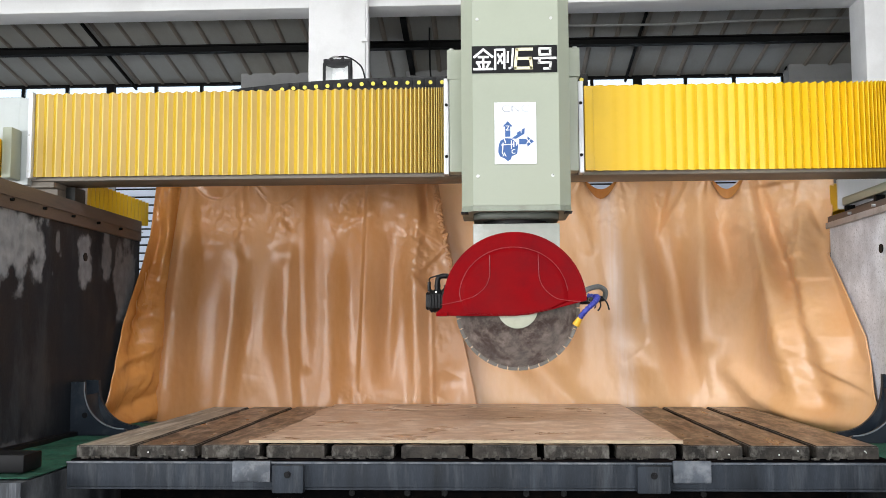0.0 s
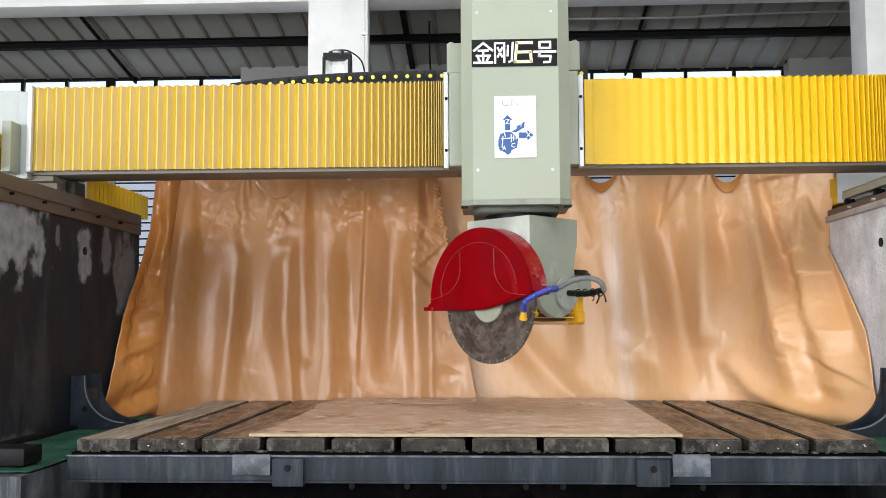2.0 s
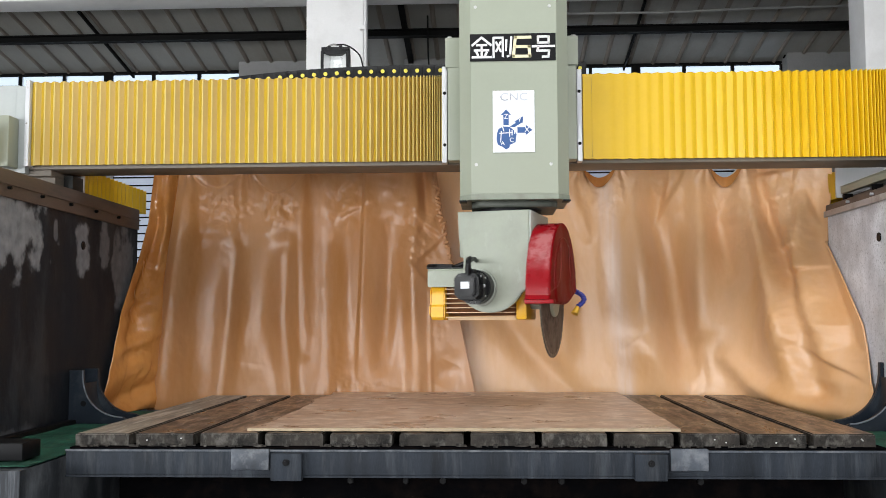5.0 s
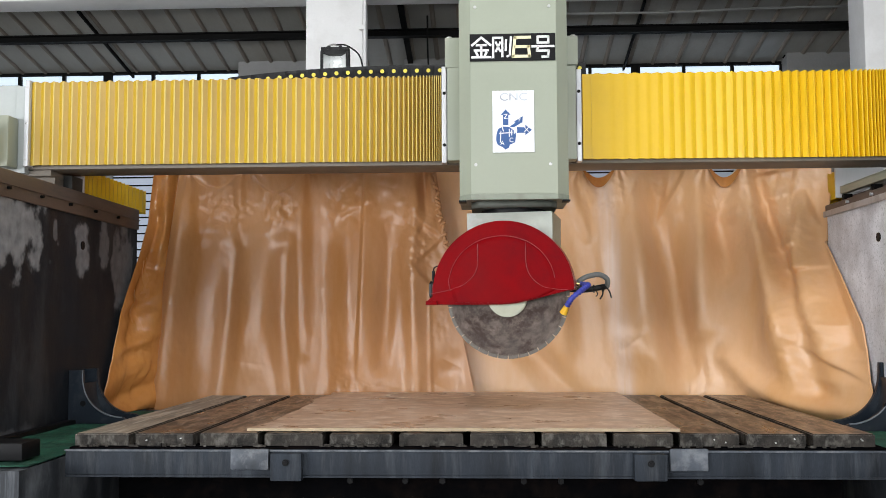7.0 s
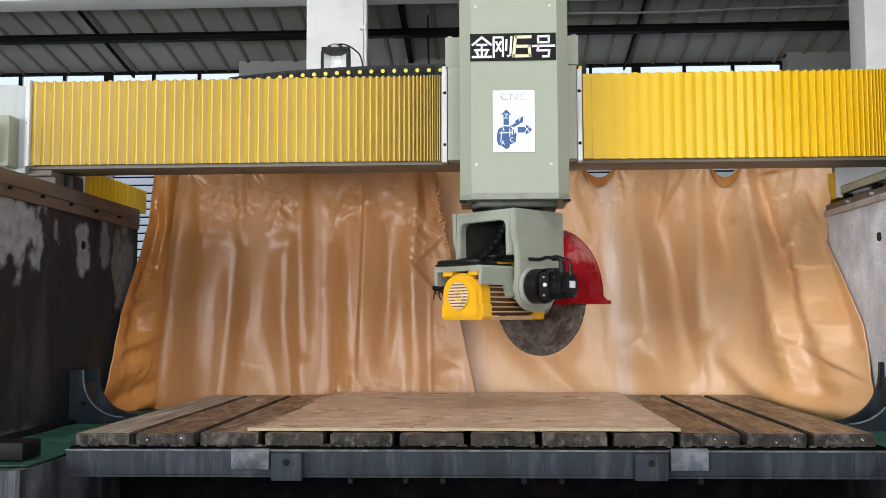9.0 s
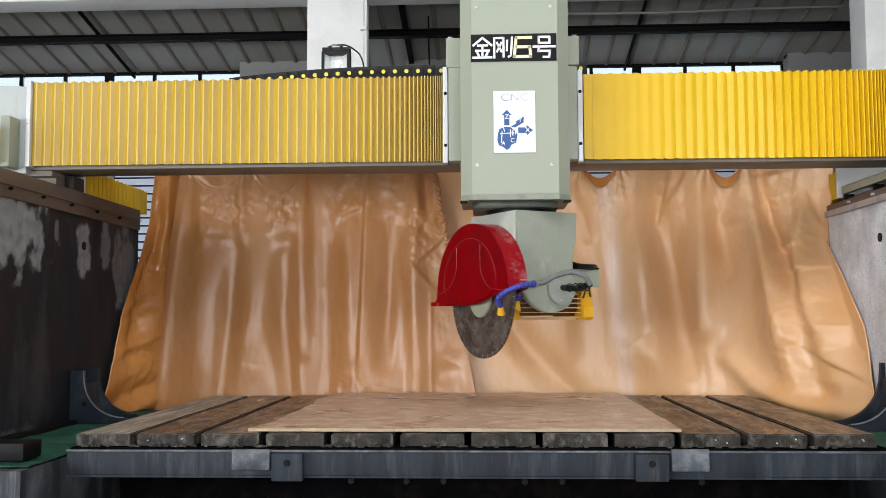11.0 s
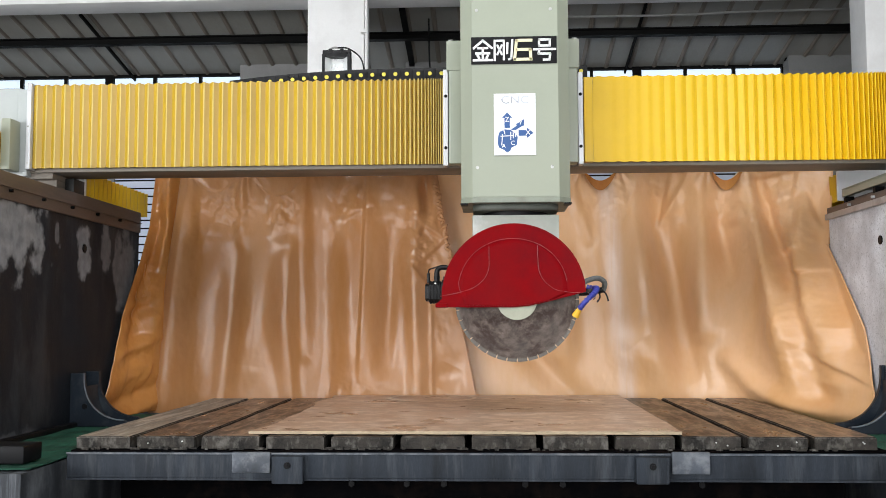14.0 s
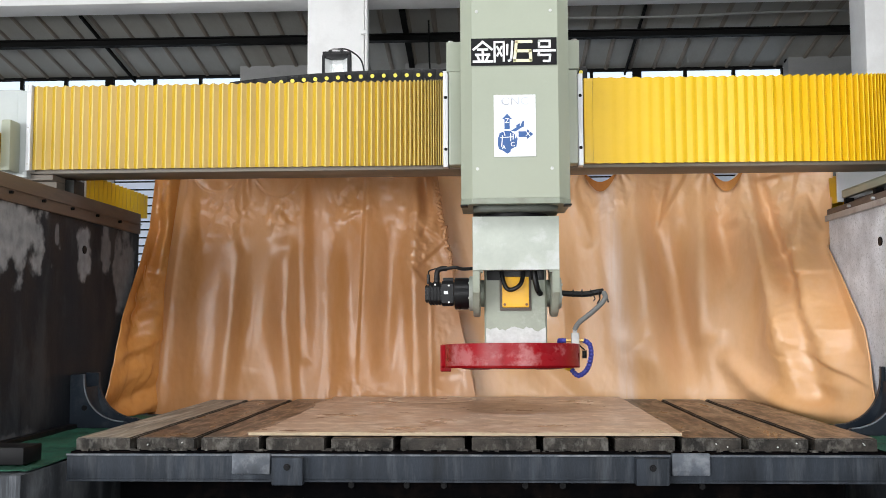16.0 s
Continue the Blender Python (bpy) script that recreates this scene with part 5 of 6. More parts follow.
    strokes(u(0.032, [(0.005, 0.098, 0.005, 0.0), (0.005, 0.098, 0.05, 0.098), (0.05, 0.098, 0.05, 0.004), (0.018, 0.075, 0.04, 0.03), (0.04, 0.075, 0.018, 0.03),
                      (0.068, 0.085, 0.066, 0.035), (0.092, 0.1, 0.086, 0.01), (0.086, 0.01, 0.074, 0.004)]), M["paint_white"], 0.010)
    strokes(u(0.132, [(0.012, 0.098, 0.085, 0.098), (0.012, 0.098, 0.002, 0.004), (0.002, 0.004, 0.082, 0.004), (0.082, 0.004, 0.078, 0.052), (0.078, 0.052, 0.012, 0.052)]), M["cream"], 0.014)
    strokes(u(0.236, [(0.018, 0.1, 0.07, 0.1), (0.018, 0.1, 0.018, 0.07), (0.07, 0.1, 0.07, 0.07), (0.018, 0.07, 0.07, 0.07), (-0.008, 0.052, 0.096, 0.052),
                      (0.02, 0.05, 0.014, 0.03), (0.014, 0.03, 0.072, 0.03), (0.072, 0.03, 0.068, 0.0), (0.068, 0.0, 0.04, 0.0)]), M["paint_white"])
    # white sign with the axes
    g = B()
    box(g, 0.031, 0.234, yf - 0.005, yf - 0.002, 2.101, 2.405, 0.0008)
    sign = part("axis_sign", g, M["white"], t, "white sign with a blue axis diagram")
    at = lambda x, z: Matrix.Translation((x, yf - 0.0062, z)) @ pose(0, 0, 0, 90, 0, 0)
    words("CNC", 0.060, at(0.134, 2.372) @ Matrix.Diagonal((1.05, 0.9, 1, 1)), M["letter"], sign, "lettering")

    def shape(outline, material=M["navy"], y=yf - 0.0066):
        g = B()
        prism(g, outline, lambda u, v, a: (u, a, v), y, y + 0.0013)
        part("sign_shape", g, material, sign)

    shape([(0.082, 2.235), (0.082, 2.285), (0.070, 2.285), (0.095, 2.312), (0.120, 2.285), (0.108, 2.285), (0.108, 2.235)])
    shape([(0.150, 2.196), (0.190, 2.196), (0.190, 2.184), (0.222, 2.210), (0.190, 2.236), (0.190, 2.224), (0.150, 2.224)])
    shape([(0.112, 2.226), (0.142, 2.246), (0.136, 2.252), (0.178, 2.278), (0.176, 2.246), (0.168, 2.244), (0.136, 2.224)])
    shape([(0.050, 2.190), (0.058, 2.216), (0.082, 2.228), (0.112, 2.226), (0.136, 2.206), (0.146, 2.190), (0.140, 2.150), (0.114, 2.138), (0.110, 2.124), (0.094, 2.114),
           (0.078, 2.128), (0.056, 2.138), (0.048, 2.160)])
    for a, b, c, d in ((0.072, 2.205, 0.068, 2.150), (0.112, 2.216, 0.112, 2.176), (0.124, 2.212, 0.124, 2.184), (0.136, 2.206, 0.136, 2.190), (0.062, 2.196, 0.128, 2.200),
                       (0.078, 2.226, 0.084, 2.204)):
        shape([(a - 0.0022, b), (a + 0.0022, b), (c + 0.0022, d), (c - 0.0022, d)] if abs(a - c) < 0.03 else [(a, b), (c, d), (c, d - 0.004), (a, b - 0.004)], M["white"], yf - 0.0082)
    for ch, x, z, s in (("Z", 0.095, 2.276, 0.034), ("Y", 0.160, 2.258, 0.024), ("X", 0.196, 2.210, 0.034), ("A", 0.078, 2.146, 0.028), ("C", 0.122, 2.160, 0.030)):
        words(ch, s, Matrix.Translation((0, -0.0022, 0)) @ at(x, z), M["paint_white"], sign, "lettering")


column()

# ---- the cutting head: yoke on an upright axis, spindle carrier tilting in it ----


def arc(cx, cz, r, a0, a1, n):
    return [(cx + r * math.cos(radians(a0 + (a1 - a0) * i / n)), cz + r * math.sin(radians(a0 + (a1 - a0) * i / n))) for i in range(n + 1)]


def cutting_unit():
    head = thing("cutting_unit", (XA, YA, ZA), "saw head with grey yoke, red guard and yellow motor", "saw head")
    # yoke
    g = B()
    cheek = [(4.738, 1.822), (4.738, 1.485), (4.75, 1.445)] + [(4.937 + 0.158 * math.cos(radians(a)) * 1.08, 1.487 + 0.162 * math.sin(radians(a))) for a in range(205, 325, 10)] + \
            [(5.074, 1.415), (5.076, 1.47), (5.070, 1.58), (5.078, 1.64), (5.094, 1.69), (5.098, 1.822)]
    for s in (-1, 1):
        prism(g, cheek, lambda u, v, a: (XA + a, u, v), s * 0.178, s * 0.214, bevel=0.005)
    box(g, XA - 0.178, XA + 0.178, 4.776, 5.095, 1.795, 1.822, 0.004)
    # rounded frame round the open back
    ring = [(-0.180, 1.60), (-0.180, 1.80), (0.180, 1.80), (0.180, 1.60), (0.150, 1.60)] + arc(0.115, 1.735, 0.035, 0, 90, 6) + arc(-0.115, 1.735, 0.035, 90, 180, 6) + [(-0.150, 1.60)]
    prism(g, ring, lambda u, v, a: (XA + u, a, v), 5.055, 5.100, bevel=0.005)
    for s in (-1, 1):
        box(g, min(XA + s * 0.178, XA + s * 0.163), max(XA + s * 0.178, XA + s * 0.163), 4.748, 4.80, 1.545, 1.56, 0.002)
    yoke = part("yoke", g, M["cast_sage"], head, "sage-grey cast yoke")
    g = B()
    box(g, XA - 0.1775, XA + 0.1775, 4.7385, 4.7755, 1.556, 1.820, 0.003)
    box(g, XA - 0.2125, XA + 0.2125, 4.731, 4.7375, 1.556, 1.821, 0.003)
    part("front_plate", g, M["cast_white"], yoke, "front plate splashed with white lime")
    # dark faces and a black lining paint in the shade inside the yoke
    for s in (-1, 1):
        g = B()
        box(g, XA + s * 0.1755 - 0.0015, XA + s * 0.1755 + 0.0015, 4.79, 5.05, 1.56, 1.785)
        part("inner_cheek", g, M["shaded_sage"], yoke, "inner face, darkened for the shade in the yoke")
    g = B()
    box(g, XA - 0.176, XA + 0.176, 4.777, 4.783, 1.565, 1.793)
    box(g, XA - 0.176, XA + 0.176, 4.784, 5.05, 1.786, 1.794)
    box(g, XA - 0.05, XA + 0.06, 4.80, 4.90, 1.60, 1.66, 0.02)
    part("greasy_inside", g, M["shade_black"], yoke, "black lining that stands for the shade inside the yoke")
    for s in (-1, 1):
        g = B()
        rod(g, (XA + s * 0.2145, YT, ZA), (XA + s * 0.236, YT, ZA), 0.082 if s > 0 else 0.09, 32, bevel=0.003)
        part("pivot_flange", g, M["cast_grey"], yoke)
        for k in range(6):
            a = math.tau * (k + 0.3) / 6
            g = B()
            r = 0.064 if s > 0 else 0.076
            rod(g, (XA + s * 0.2352, YT + r * math.cos(a), ZA + r * math.sin(a)), (XA + s * 0.242, YT + r * math.cos(a), ZA + r * math.sin(a)), 0.006, 8)
            part("flange_bolt", g, M["bolt"], yoke)
    # neck painted black for the shaded gap between column and yoke
    g = B()
    rod(g, (XA, YA + 0.03, 1.8225), (XA, YA + 0.03, 1.8415), 0.17, 40)
    part("swivel_neck", g, M["ink"], head, "black swivel bearing")
    # tilt drive on one cheek
    g = B()
    rod(g, (XA - 0.2365, YT, ZA), (XA - 0.312, YT, ZA), 0.083, 36, bevel=0.004)
    part("gearbox", g, M["black"], head, "round black gearbox")
    sq = lambda h, c: [(-h + c, -h), (h - c, -h), (h, -h + c), (h, h - c), (h - c, h), (-h + c, h), (-h, h - c), (-h, -h + c)]
    g = B()
    prism(g, sq(0.064, 0.016), lambda u, v, a: (XA + a, YT + u, ZA + v), -0.378, -0.316, bevel=0.004)
    servo = part("servo_motor", g, M["black"], head, "black servo motor")
    g = B()
    prism(g, sq(0.055, 0.020), lambda u, v, a: (XA + a, YT + u, ZA + v), -0.445, -0.3785, bevel=0.004)
    part("motor_barrel", g, M["black"], servo)
    g = B()
    prism(g, sq(0.046, 0.014), lambda u, v, a: (XA + a, YT + u, ZA + v), -0.464, -0.4455, bevel=0.005)
    part("end_cap", g, M["black"], servo)
    for k in range(4):
        g = B()
        prism(g, sq(0.059, 0.020), lambda u, v, a: (XA + a, YT + u, ZA + v), -0.439 + k * 0.016, -0.432 + k * 0.016)
        part("cooling_rib", g, M["black"], servo)
    g = B()
    box(g, XA - 0.372, XA - 0.318, YT - 0.018, YT + 0.018, ZA + 0.063, ZA + 0.083, 0.004)
    part("plug_base", g, M["black"], servo)
    for x, dy, dz in ((-0.34, -0.064, 0.04), (-0.34, -0.064, -0.045), (-0.41, -0.061, 0.045), (-0.35, 0.064, 0.04), (-0.35, 0.064, -0.045)):
        g = B()
        rod(g, (XA + x, YT + dy, ZA + dz), (XA + x, YT + dy * 1.06, ZA + dz), 0.005, 8)
        part("screw", g, M["bolt"], servo)
    for x0, x1, z0, z1 in ((-0.365, -0.345, -0.004, 0.012),):
        for s in (-1, 1):
            g = B()
            box(g, XA + x0, XA + x1, YT + s * 0.0645 - 0.001, YT + s * 0.0645 + 0.001, ZA + z0, ZA + z1)
            part("type_label", g, M["white"], servo, "small white label")
    g = B()
    box(g, XA - 0.4655, XA - 0.4645, YT - 0.02, YT + 0.02, ZA - 0.012, ZA + 0.02)
    part("type_label", g, M["white"], servo, "small white label")
    g = B()
    rod(g, (XA - 0.405, YT, ZA + 0.056), (XA - 0.405, YT, ZA + 0.098), 0.015, 14)
    rod(g, (XA - 0.405, YT, ZA + 0.072), (XA - 0.405, YT, ZA + 0.084), 0.018, 6)
    tube(g, [(XA - 0.405, YT, ZA + 0.094), (XA - 0.402, YT, ZA + 0.116), (XA - 0.385, YT, ZA + 0.129), (XA - 0.352, YT, ZA + 0.130)], 0.0135, 12)
    tube(g, [(XA - 0.355, YT, ZA + 0.130), (XA - 0.31, YT - 0.005, ZA + 0.136), (XA - 0.27, YT, ZA + 0.128), (XA - 0.214, YT + 0.01, ZA + 0.132)], 0.009, 8)
    part("power_lead", g, M["black"], head, "black motor lead with an elbow plug")
    g = B()
    rod(g, (XA - 0.448, YT - 0.01, ZA + 0.05), (XA - 0.448, YT - 0.01, ZA + 0.10), 0.009, 10)
    tube(g, [(XA - 0.448, YT - 0.01, ZA + 0.10), (XA - 0.445, YT - 0.005, ZA + 0.118), (XA - 0.42, YT, ZA + 0.128), (XA - 0.37, YT, ZA + 0.142)], 0.004, 8)
    part("encoder_plug", g, M["black"], head, "small metal plug")
    g = B()
    tube(g, [(XA + 0.236, YT, ZA), (XA + 0.29, YT - 0.004, ZA - 0.004), (XA + 0.36, YT - 0.004, ZA - 0.006), (XA + 0.42, YT, ZA + 0.004), (XA + 0.456, YT, ZA + 0.010)], 0.015, 12)
    for k in range(4):
        tube(g, [(XA + 0.30 + k * 0.045 + 0.004 * math.cos(a), YT - 0.004 + 0.018 * math.cos(a), ZA - 0.002 + 0.018 * math.sin(a)) for a in (math.tau * q / 10 for q in range(11))], 0.003, 6)
    tube(g, [(XA + 0.44, YT - 0.01, ZA + 0.01), (XA + 0.465, YT - 0.015, ZA - 0.01), (XA + 0.478, YT - 0.015, ZA - 0.05)], 0.004, 6)
    tube(g, [(XA + 0.43, YT - 0.01, ZA + 0.0), (XA + 0.435, YT - 0.015, ZA - 0.03), (XA + 0.42, YT - 0.015, ZA - 0.055)], 0.004, 6)
    tube(g, [(XA + 0.40, YT - 0.012, ZA - 0.01), (XA + 0.41, YT - 0.02, ZA - 0.03), (XA + 0.40, YT - 0.02, ZA - 0.042)], 0.003, 6)
    part("water_hose", g, M["black"], head, "black water hose from the pivot")
    # hoses inside the yoke
    g = B()
    tube(g, [(XA - 0.02, 4.93, 1.79), (XA - 0.0, 4.99, 1.68), (XA + 0.06, 5.03, 1.60), (XA + 0.10, 5.06, 1.57)], 0.020, 10, ripple=0.12, pitch=0.014)
    tube(g, [(XA + 0.03, 4.90, 1.79), (XA + 0.02, 4.93, 1.70), (XA - 0.05, 4.98, 1.62)], 0.013, 8)
    part("hose_bundle", g, M["black"], head, "black hoses inside the yoke")

    # ---- tilting carrier ----
    g = B()
    saddle = [(-0.158, 1.455), (-0.158, 1.535), (-0.148, 1.546), (0.148, 1.546), (0.158, 1.535), (0.158, 1.455), (0.138, 1.455), (0.138, 1.52), (-0.138, 1.52), (-0.138, 1.455)]
    prism(g, saddle, lambda u, v, a: (XA + u, a, v), 4.731, 5.275, bevel=0.002)
    for s in (-1, 1):
        rod(g, (XA + s * 0.138, YT, ZA), (XA + s * 0.177, YT, ZA), 0.07, 28)
        prism(g, [(4.93, 1.455), (4.95, 1.40), (5.09, 1.40), (5.11, 1.455)], lambda u, v, a: (XA + a, u, v), s * 0.138, s * 0.158)
    carrier = part("spindle_carrier", g, M["cast_sage"], head, "sage-grey motor carrier", at=(XA, YT, ZA))
    c = carrier
    # motor
    XM = XA - 0.012
    g = B()
    hw = 0.090
    sect = [(-hw + 0.03, -hw), (hw - 0.03, -hw), (hw, -hw + 0.03), (hw, hw - 0.03), (hw - 0.03, hw), (-hw + 0.03, hw), (-hw, hw - 0.03), (-hw, -hw + 0.03)]
    prism(g, sect, lambda u, v, a: (XM + u, a, 1.402 + v), 4.83, 5.19)
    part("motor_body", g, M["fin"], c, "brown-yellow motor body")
    for k in range(8):
        z = 1.402 - 0.098 + k * 0.0235
        for s in (-1, 1):
            g = B()
            x0, x1 = XM + s * 0.088, XM + s * 0.122
            box(g, min(x0, x1), max(x0, x1), 4.835, 5.188, z - 0.0022, z + 0.0022)
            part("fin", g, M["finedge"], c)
    for k in range(5):
        x = XM - 0.08 + k * 0.04
        g = B()
        box(g, x - 0.003, x + 0.003, 4.835, 5.188, 1.402 - 0.112, 1.402 - 0.095)
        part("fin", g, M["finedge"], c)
    # fan cover: arched over the top, square feet below
    cover_out = [(-0.122, -0.098), (-0.110, -0.112), (0.110, -0.112), (0.122, -0.098), (0.122, -0.045), (0.114, -0.035), (0.114, 0.010)] + \
                [(0.114 * math.cos(radians(a)), 0.012 + 0.098 * math.sin(radians(a))) for a in range(6, 180, 7)] + [(-0.114, 0.010), (-0.114, -0.035), (-0.122, -0.045)]
    cover_out = [(u * 1.12, v) for u, v in cover_out]
    g = B()
    prism(g, cover_out, lambda u, v, a: (XM + u, a, 1.402 + v), 5.19, 5.262, bevel=0.006)
    cover = part("fan_cover", g, M["motor"], c, "yellow motor fan cover")
    g = B()
    face = [(u * 0.86, v * 0.88) for u, v in cover_out]
    prism(g, face, lambda u, v, a: (XM + u, a, 1.402 + v), 5.2625, 5.277, bevel=0.007)
    part("cover_face", g, M["motor"], cover)
    for s in (-1, 1):
        g = B()
        box(g, XM + s * 0.085 - 0.032, XM + s * 0.085 + 0.032, 5.20, 5.27, 1.498, 1.520, 0.004)
        part("top_lug", g, M["motor"], cover)
        for z in (1.402 - 0.085, 1.402 + 0.088):
            g = B()
            rod(g, (XM + s * 0.096, 5.258, z), (XM + s * 0.096, 5.268, z), 0.009, 6)
            part("cover_bolt", g, M["fin"], cover)
    g = B()
    box(g, XM - 0.11, XM + 0.11, 4.775, 4.83, 1.402 - 0.112, 1.402 + 0.10, 0.012)
    part("drive_end", g, M["motor"], c, "yellow drive-end shield")
    g = B()
    rod(g, (XM, 5.276, 1.405), (XM, 5.2795, 1.405), 0.066, 32)
    part("grille_opening", g, M["fin"], c, "dark round grille opening")
    for k in range(-4, 5):
        z = 1.405 + k * 0.0145
        w = math.sqrt(max(0, 0.066 ** 2 - (k * 0.0145) ** 2))
        g = B()
        box(g, XM - w, XM + w, 5.279, 5.285, z - 0.0044, z + 0.0044, 0.001)
        part("grille_bar", g, M["grille"], c)
    g = B()
    for r in (0.026, 0.067):
        tube(g, [(XM + r * math.cos(a), 5.283, 1.405 + r * math.sin(a)) for a in (math.tau * k / 24 for k in range(25))], 0.0035, 6)
    part("grille_ring", g, M["motor"], c)
    # terminal box let into the carrier's top
    g = B()
    box(g, XA - 0.08, XA + 0.08, 4.895, 5.075, 1.535, 1.556, 0.003)
    part("box_recess", g, M["rail"], c, "brown recess round the terminal box")
    g = B()
    box(g, XA - 0.068, XA + 0.068, 4.91, 5.065, 1.53, 1.572, 0.006)
    part("terminal_box", g, M["motor"], c, "yellow terminal box")
    for sx in (-1, 1):
        g = B()
        rod(g, (XA + sx * 0.055, 4.925, 1.571), (XA + sx * 0.055, 4.925, 1.576), 0.007, 8)
        part("box_screw", g, M["fin"], c)
    g = B()
    tube(g, [(XA - 0.06, 5.16, 1.56), (XA - 0.07, 5.08, 1.585), (XA - 0.04, 5.0, 1.60), (XA + 0.02, 5.02, 1.60), (XA + 0.04, 5.09, 1.585), (XA + 0.05, 5.2, 1.565)], 0.011, 10)
    tube(g, [(XA + 0.09, 5.2, 1.565), (XA + 0.095, 5.08, 1.585), (XA + 0.11, 5.0, 1.58), (XA + 0.125, 4.98, 1.555)], 0.015, 10)
    part("motor_lead", g, M["black"], c, "black motor cables")
    g = B()
    tube(g, [(XA - 0.13, 5.15, 1.556), (XA - 0.13, 5.25, 1.560), (XA - 0.09, 5.29, 1.562), (XA + 0.0, 5.295, 1.562), (XA + 0.10, 5.29, 1.562), (XA + 0.16, 5.22, 1.56), (XA + 0.17, 5.12, 1.560)], 0.013, 8)
    box(g, XA - 0.145, XA + 0.145, 5.05, 5.285, 1.5475, 1.556, 0.002)
    part("rubber_mat", g, M["black"], c, "black rubber cover with a cable on it")
    # lime crust at the guard's end of the carrier
    g = B()
    nx, ny = 40, 12
    vs = [[g.verts.new((XA - 0.15 + 0.3 * i / nx, 4.733 + 0.085 * (j / ny) * (0.85 + 0.35 * noise.noise((i * 0.13, 3, 1)) + 0.10 * noise.noise((i * 0.5, 7, 1))), 1.5475 + 0.004 * abs(noise.noise((i * 0.8, j * 0.8, 5))))) for i in range(nx + 1)] for j in range(ny + 1)]
    for j in range(ny):
        for i in range(nx):
            g.faces.new((vs[j][i], vs[j][i + 1], vs[j + 1][i + 1], vs[j + 1][i]))
    part("lime_crust", g, M["lime"], c, "white lime crust")

    # blade
    bx, by, bz, R = XA, 4.672, 1.402, 0.30
    g = B()
    rod(g, (bx, by - 0.0025, bz), (bx, by + 0.0025, bz), R - 0.014, 96)
    blade = part("blade", g, M["blade"], c, "worn steel saw disc with dark swirls", at=(bx, by, bz))
    n = 36
    for k in range(n):
        a0, a1 = math.tau * (k + 0.05) / n, math.tau * (k + 0.95) / n
        pts = [(r * math.cos(a), r * math.sin(a)) for r, a in [(R - 0.016, a0 + (a1 - a0) * i / 4) for i in range(5)] + [(R, a1 + (a0 - a1) * i / 4) for i in range(5)]]
        g = B()
        prism(g, pts, lambda u, v, a: (bx + u, a, bz + v), by - 0.0034, by + 0.0034)
        part("segment", g, M["blade_rim"], c)
        m = Matrix.Translation((bx, 0, bz)) @ Matrix.Rotation(-math.tau * k / n, 4, "Y")
        g = B()
        box(g, R - 0.020, R - 0.003, by - 0.0037, by + 0.0037, -0.0009, 0.0009, turn=m)
        part("slot", g, M["notch"], c)
    g = B()
    rod(g, (bx, by - 0.002, bz), (bx, by - 0.020, bz), 0.098, 48, bevel=0.004)
    part("hub_flange", g, M["hub"], c, "round cream flange")
    g = B()
    rod(g, (bx, by + 0.002, bz), (bx, 4.78, bz), 0.06, 28)
    rod(g, (bx, by + 0.002, bz), (bx, by + 0.02, bz), 0.095, 40)
    part("spindle", g, M["cast_grey"], c)

    # guard
    gx, gz, GR = 0.120, 1.424, 0.344
    low = [(-0.250, 1.386), (-0.253, 1.368), (-0.10, 1.364), (0.117, 1.364), (0.19, 1.370), (0.29, 1.392), (0.40, 1.420), (0.462, 1.436)]
    dome = low + arc(gx, gz, GR, 4, 172, 40) + [(-0.226, 1.455), (-0.226, 1.405)]
    put = lambda u, v, a: (u, a, v)
    g = B()
    prism(g, dome, put, 4.608, 4.618, bevel=0.002)
    prism(g, dome, put, 4.718, 4.728, bevel=0.002)
    rim = arc(gx, gz, GR, 4, 172, 40) + [(-0.226, 1.455), (-0.226, 1.405), (-0.250, 1.386)]
    inner = [(u + (gx - u) * 0.03, v + (gz - v) * 0.03) for u, v in rim]
    prism(g, rim + inner[::-1], put, 4.6175, 4.7185)
    box(g, -0.256, -0.20, 4.588, 4.726, 1.364, 1.384, 0.004)
    guard = part("blade_guard", g, [M["red"]], c, "domed red steel blade guard")
    for f in guard.data.polygons:
        if f.center.y + YT > 4.620:
            f.material_index = 1
    guard.data.materials.append(M["red_worn"])
    # raised front panel with a chamfer
    g = B()
    arch = [(-0.115, 1.375), (-0.135, 1.432)] + [(0.115 + 0.262 * math.cos(radians(a)), 1.432 + 0.262 * math.sin(radians(a)) ** 0.9 if 0 < a < 180 else 1.432) for a in range(172, 6, -6)] + \
           [(0.378, 1.432), (0.30, 1.398), (0.19, 1.374), (0.117, 1.368)]
    proud = lambda v: 4.6055 - 0.0055 * min(1, max(0, (1.70 - v) / 0.30))
    lo = [g.verts.new((u, 4.6085, v)) for u, v in arch]
    hi = []
    for u, v in arch:
        w = v + (1.46 - v) * (0.07 if v > 1.40 else 0.0)
        hi.append(g.verts.new((u + (0.115 - u) * 0.07, proud(w), w)))
    for i in range(len(arch)):
        k = (i + 1) % len(arch)
        g.faces.new((lo[i], lo[k], hi[k], hi[i]))
    top = set(g.faces.new(hi).edges)
    bmesh.ops.recalc_face_normals(g, faces=g.faces)
    bmesh.ops.bevel(g, geom=list(top), offset=0.003, segments=2, affect="EDGES")
    part("guard_panel", g, M["red"], c, "raised red front panel")
    g = B()
    tube(g, [(u, 4.6065, v) for u, v in arch[1:-4]], 0.0015, 8)
    part("panel_edge", g, M["red_edge"], c, "rubbed edge of the panel")
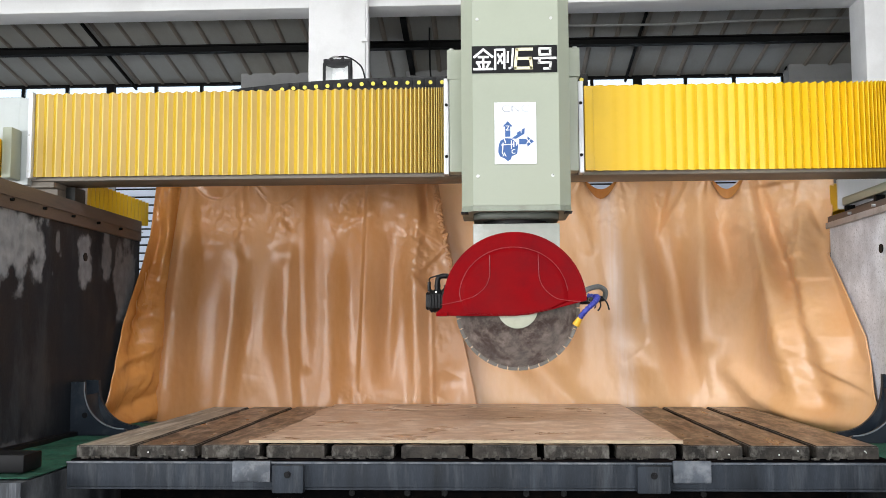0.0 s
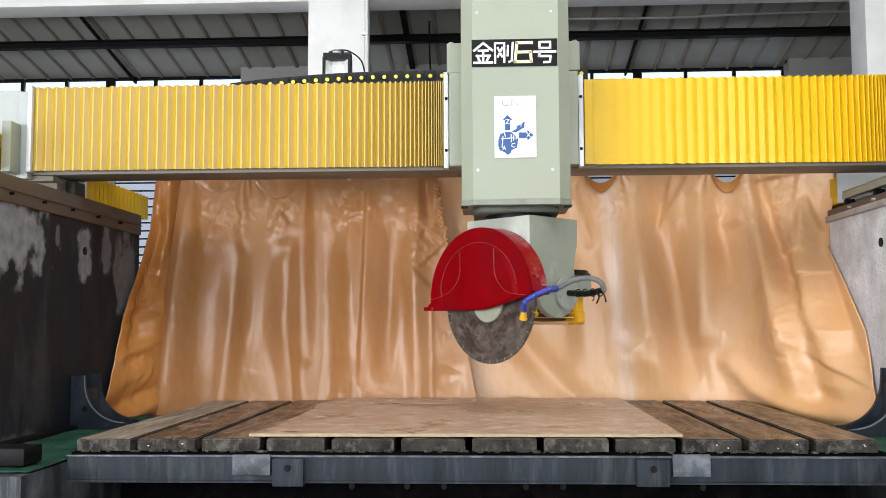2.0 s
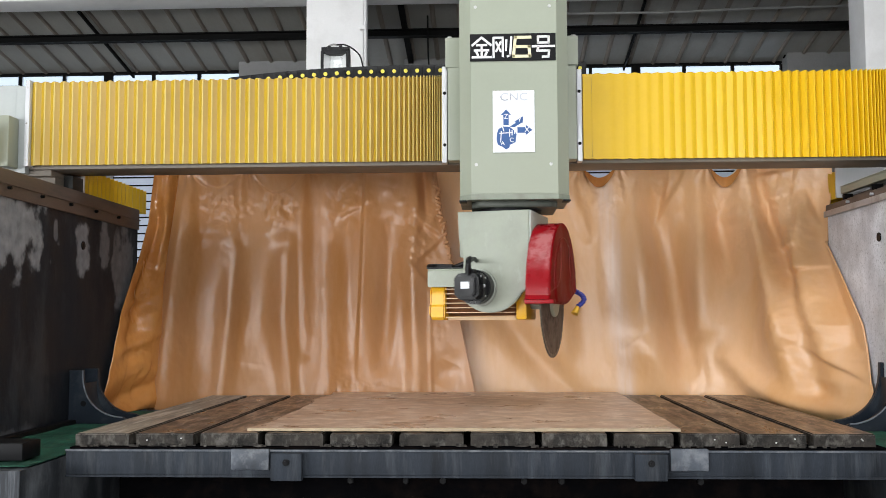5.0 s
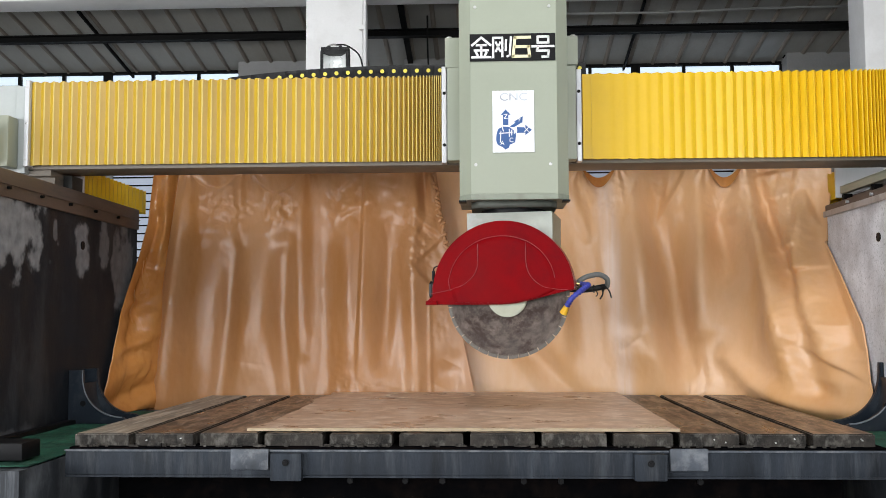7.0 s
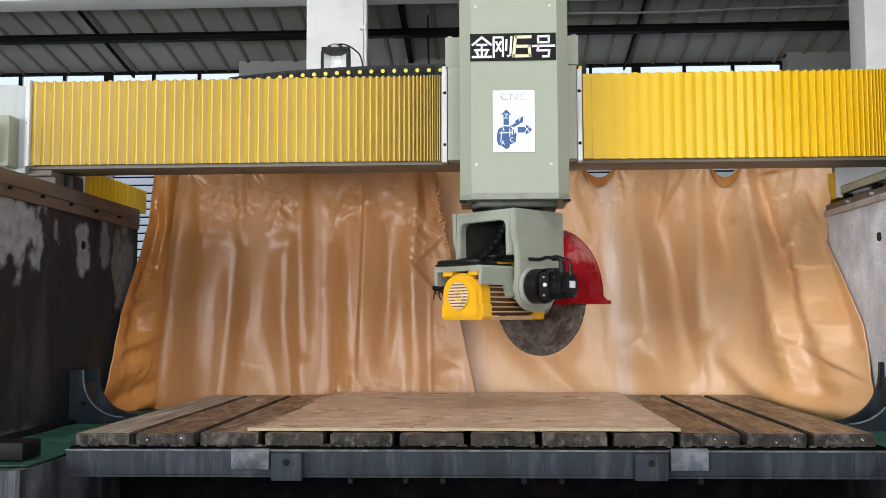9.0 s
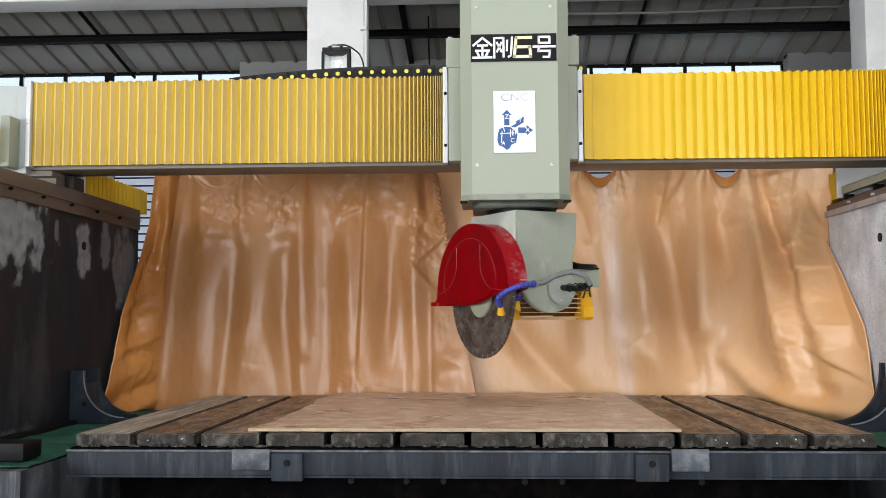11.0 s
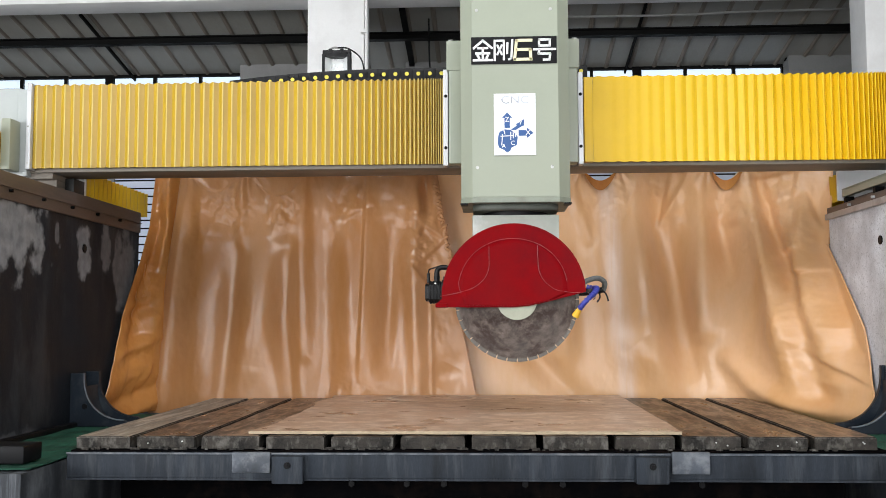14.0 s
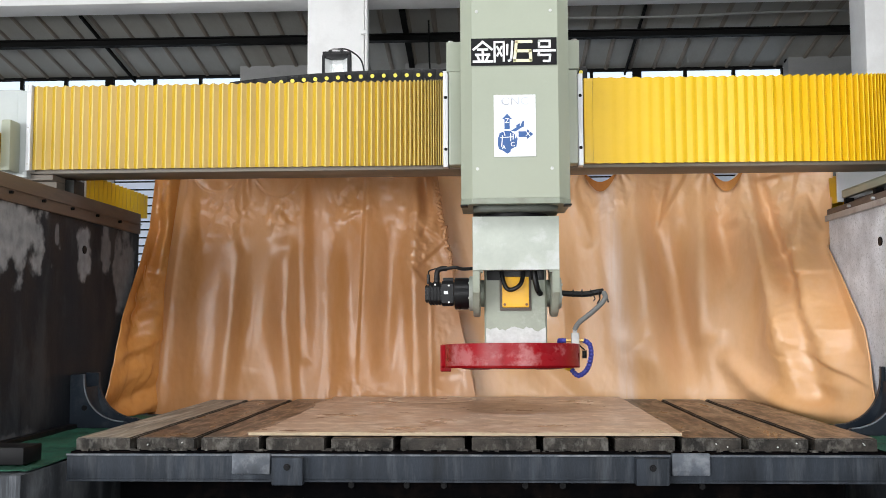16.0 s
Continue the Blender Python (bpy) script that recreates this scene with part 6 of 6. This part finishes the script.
    # swept ridges pressed into the guard
    for pts in ([(-0.235, 4.6075, 1.418), (-0.18, 4.6075, 1.428), (-0.142, 4.6075, 1.436), (-0.11, 4.6015, 1.446), (-0.072, 4.600, 1.459), (-0.023, 4.600, 1.499), (0.0, 4.600, 1.549), (0.002, 4.600, 1.600), (0.002, 4.600, 1.655)],
                [(0.234, 4.600, 1.659), (0.235, 4.600, 1.60), (0.240, 4.600, 1.539), (0.265, 4.600, 1.489), (0.315, 4.600, 1.449), (0.362, 4.603, 1.438), (0.39, 4.6075, 1.434), (0.435, 4.6075, 1.431)]):
        g = B()
        tube(g, [(x, min(y, proud(z) + 0.0005) if y < 4.602 else y, z) for x, y, z in pts], 0.0016, 8)
        part("pressed_ridge", g, M["red_edge"], c)
    # coolant manifold and hoses
    mx, my, mz = XA + 0.303, 4.715, 1.452
    g = B()
    box(g, mx - 0.018, mx + 0.022, my - 0.03, my + 0.07, mz - 0.012, mz + 0.03, 0.004)
    box(g, mx - 0.01, mx + 0.012, my + 0.07, my + 0.09, mz, mz + 0.02, 0.003)
    part("manifold", g, M["zinc"], c, "small zinc coolant manifold")
    for s in (-1, 1):
        g = B()
        rod(g, (mx + s * 0.02, my + 0.03, mz + 0.01), (mx + s * 0.045, my + 0.03, mz + 0.01), 0.007, 8)
        part("brass_elbow", g, M["brass"], c, "brass hose fitting")
    g = B()
    tube(g, [(XA + 0.456, YT, ZA + 0.008), (XA + 0.458, YT - 0.03, ZA + 0.045), (XA + 0.42, YT - 0.075, ZA + 0.066), (XA + 0.36, YT - 0.125, ZA + 0.052), (mx + 0.02, my + 0.12, mz + 0.022), (mx, my + 0.085, mz + 0.01)], 0.013, 10, ripple=0.06, pitch=0.006)
    part("supply_hose", g, M["hose"], c, "ribbed grey supply hose")
    g = B()
    tube(g, [(mx + 0.045, my + 0.03, mz + 0.01), (mx + 0.075, my + 0.01, mz + 0.005), (mx + 0.082, my - 0.05, mz + 0.0), (mx + 0.06, my - 0.12, mz - 0.025), (mx + 0.02, my - 0.148, mz - 0.06), (mx - 0.008, my - 0.12, mz - 0.095)],
         0.0125, 12, ripple=0.16, pitch=0.018)
    part("coolant_hose", g, M["blue"], c, "jointed blue coolant hose")
    g = B()
    rod(g, (mx - 0.008, my - 0.12, mz - 0.095), (mx - 0.028, my - 0.105, mz - 0.132), 0.011, 10, r2=0.019)
    part("nozzle", g, M["nozzle"], c, "yellow fan nozzle")
    g = B()
    tube(g, [(mx - 0.045, my + 0.03, mz + 0.01), (mx - 0.075, my + 0.03, mz + 0.0), (mx - 0.07, my + 0.02, mz - 0.04), (mx - 0.05, my + 0.0, mz - 0.075)], 0.0125, 12, ripple=0.16, pitch=0.018)
    part("coolant_hose", g, M["blue"], c, "jointed blue coolant hose")
    g = B()
    rod(g, (mx - 0.05, my + 0.0, mz - 0.075), (mx - 0.038, my - 0.012, mz - 0.118), 0.011, 10, r2=0.019)
    part("nozzle", g, M["nozzle"], c, "yellow fan nozzle")
    g = B()
    rod(g, (mx + 0.05, my - 0.06, mz - 0.01), (mx + 0.05, my - 0.02, mz - 0.01), 0.012, 10)
    tube(g, [(mx + 0.02, my + 0.01, mz + 0.01), (mx + 0.035, my - 0.005, mz), (mx + 0.05, my - 0.015, mz - 0.01)], 0.004, 6)
    part("valve", g, M["black"], c, "small black valve")
    return head, carrier


HEAD, CARRIER = cutting_unit()

# ---- what moves: the head swivels once round each way, then the carrier tips the blade flat ----
SWIVEL = [(0.0, 0), (1.5, 0), (1.6, 4), (1.8, 26), (2.0, 44), (2.25, 64.5), (2.5, 85), (2.75, 104.5), (3.0, 124.5), (3.25, 148), (3.5, 170), (3.75, 188.5), (4.0, 205.5), (4.2, 221),
          (4.6, 254), (5.0, 285), (5.4, 317), (5.8, 348), (6.05, 365), (6.2, 370.5), (6.3, 370.8), (7.0, 370.8), (7.15, 370), (7.2, 369), (7.3, 363), (7.4, 352), (7.6, 332), (7.8, 312), (8.0, 296),
          (8.2, 281), (8.4, 267), (8.6, 252), (8.8, 238), (9.0, 223), (9.2, 208), (9.7, 167), (10.2, 126), (10.7, 84), (11.3, 32), (11.5, 13), (11.65, 2), (11.75, 0), (16.0, 0)]
TILT = [(0.0, 0), (14.2, 0), (14.3, 1.5), (14.4, 5), (14.5, 12), (14.6, 20), (14.8, 37.5), (15.0, 55), (15.2, 73), (15.3, 81), (15.4, 86), (15.5, 87.5), (16.0, 87.5)]


def motions():
    walk(HEAD, [(t, pose(XA, YA, ZA, 0, 0, -a)) for t, a in SWIVEL])
    walk(CARRIER, [(t, pose(0, YT - YA, 0, a, 0, 0)) for t, a in TILT])


motions()
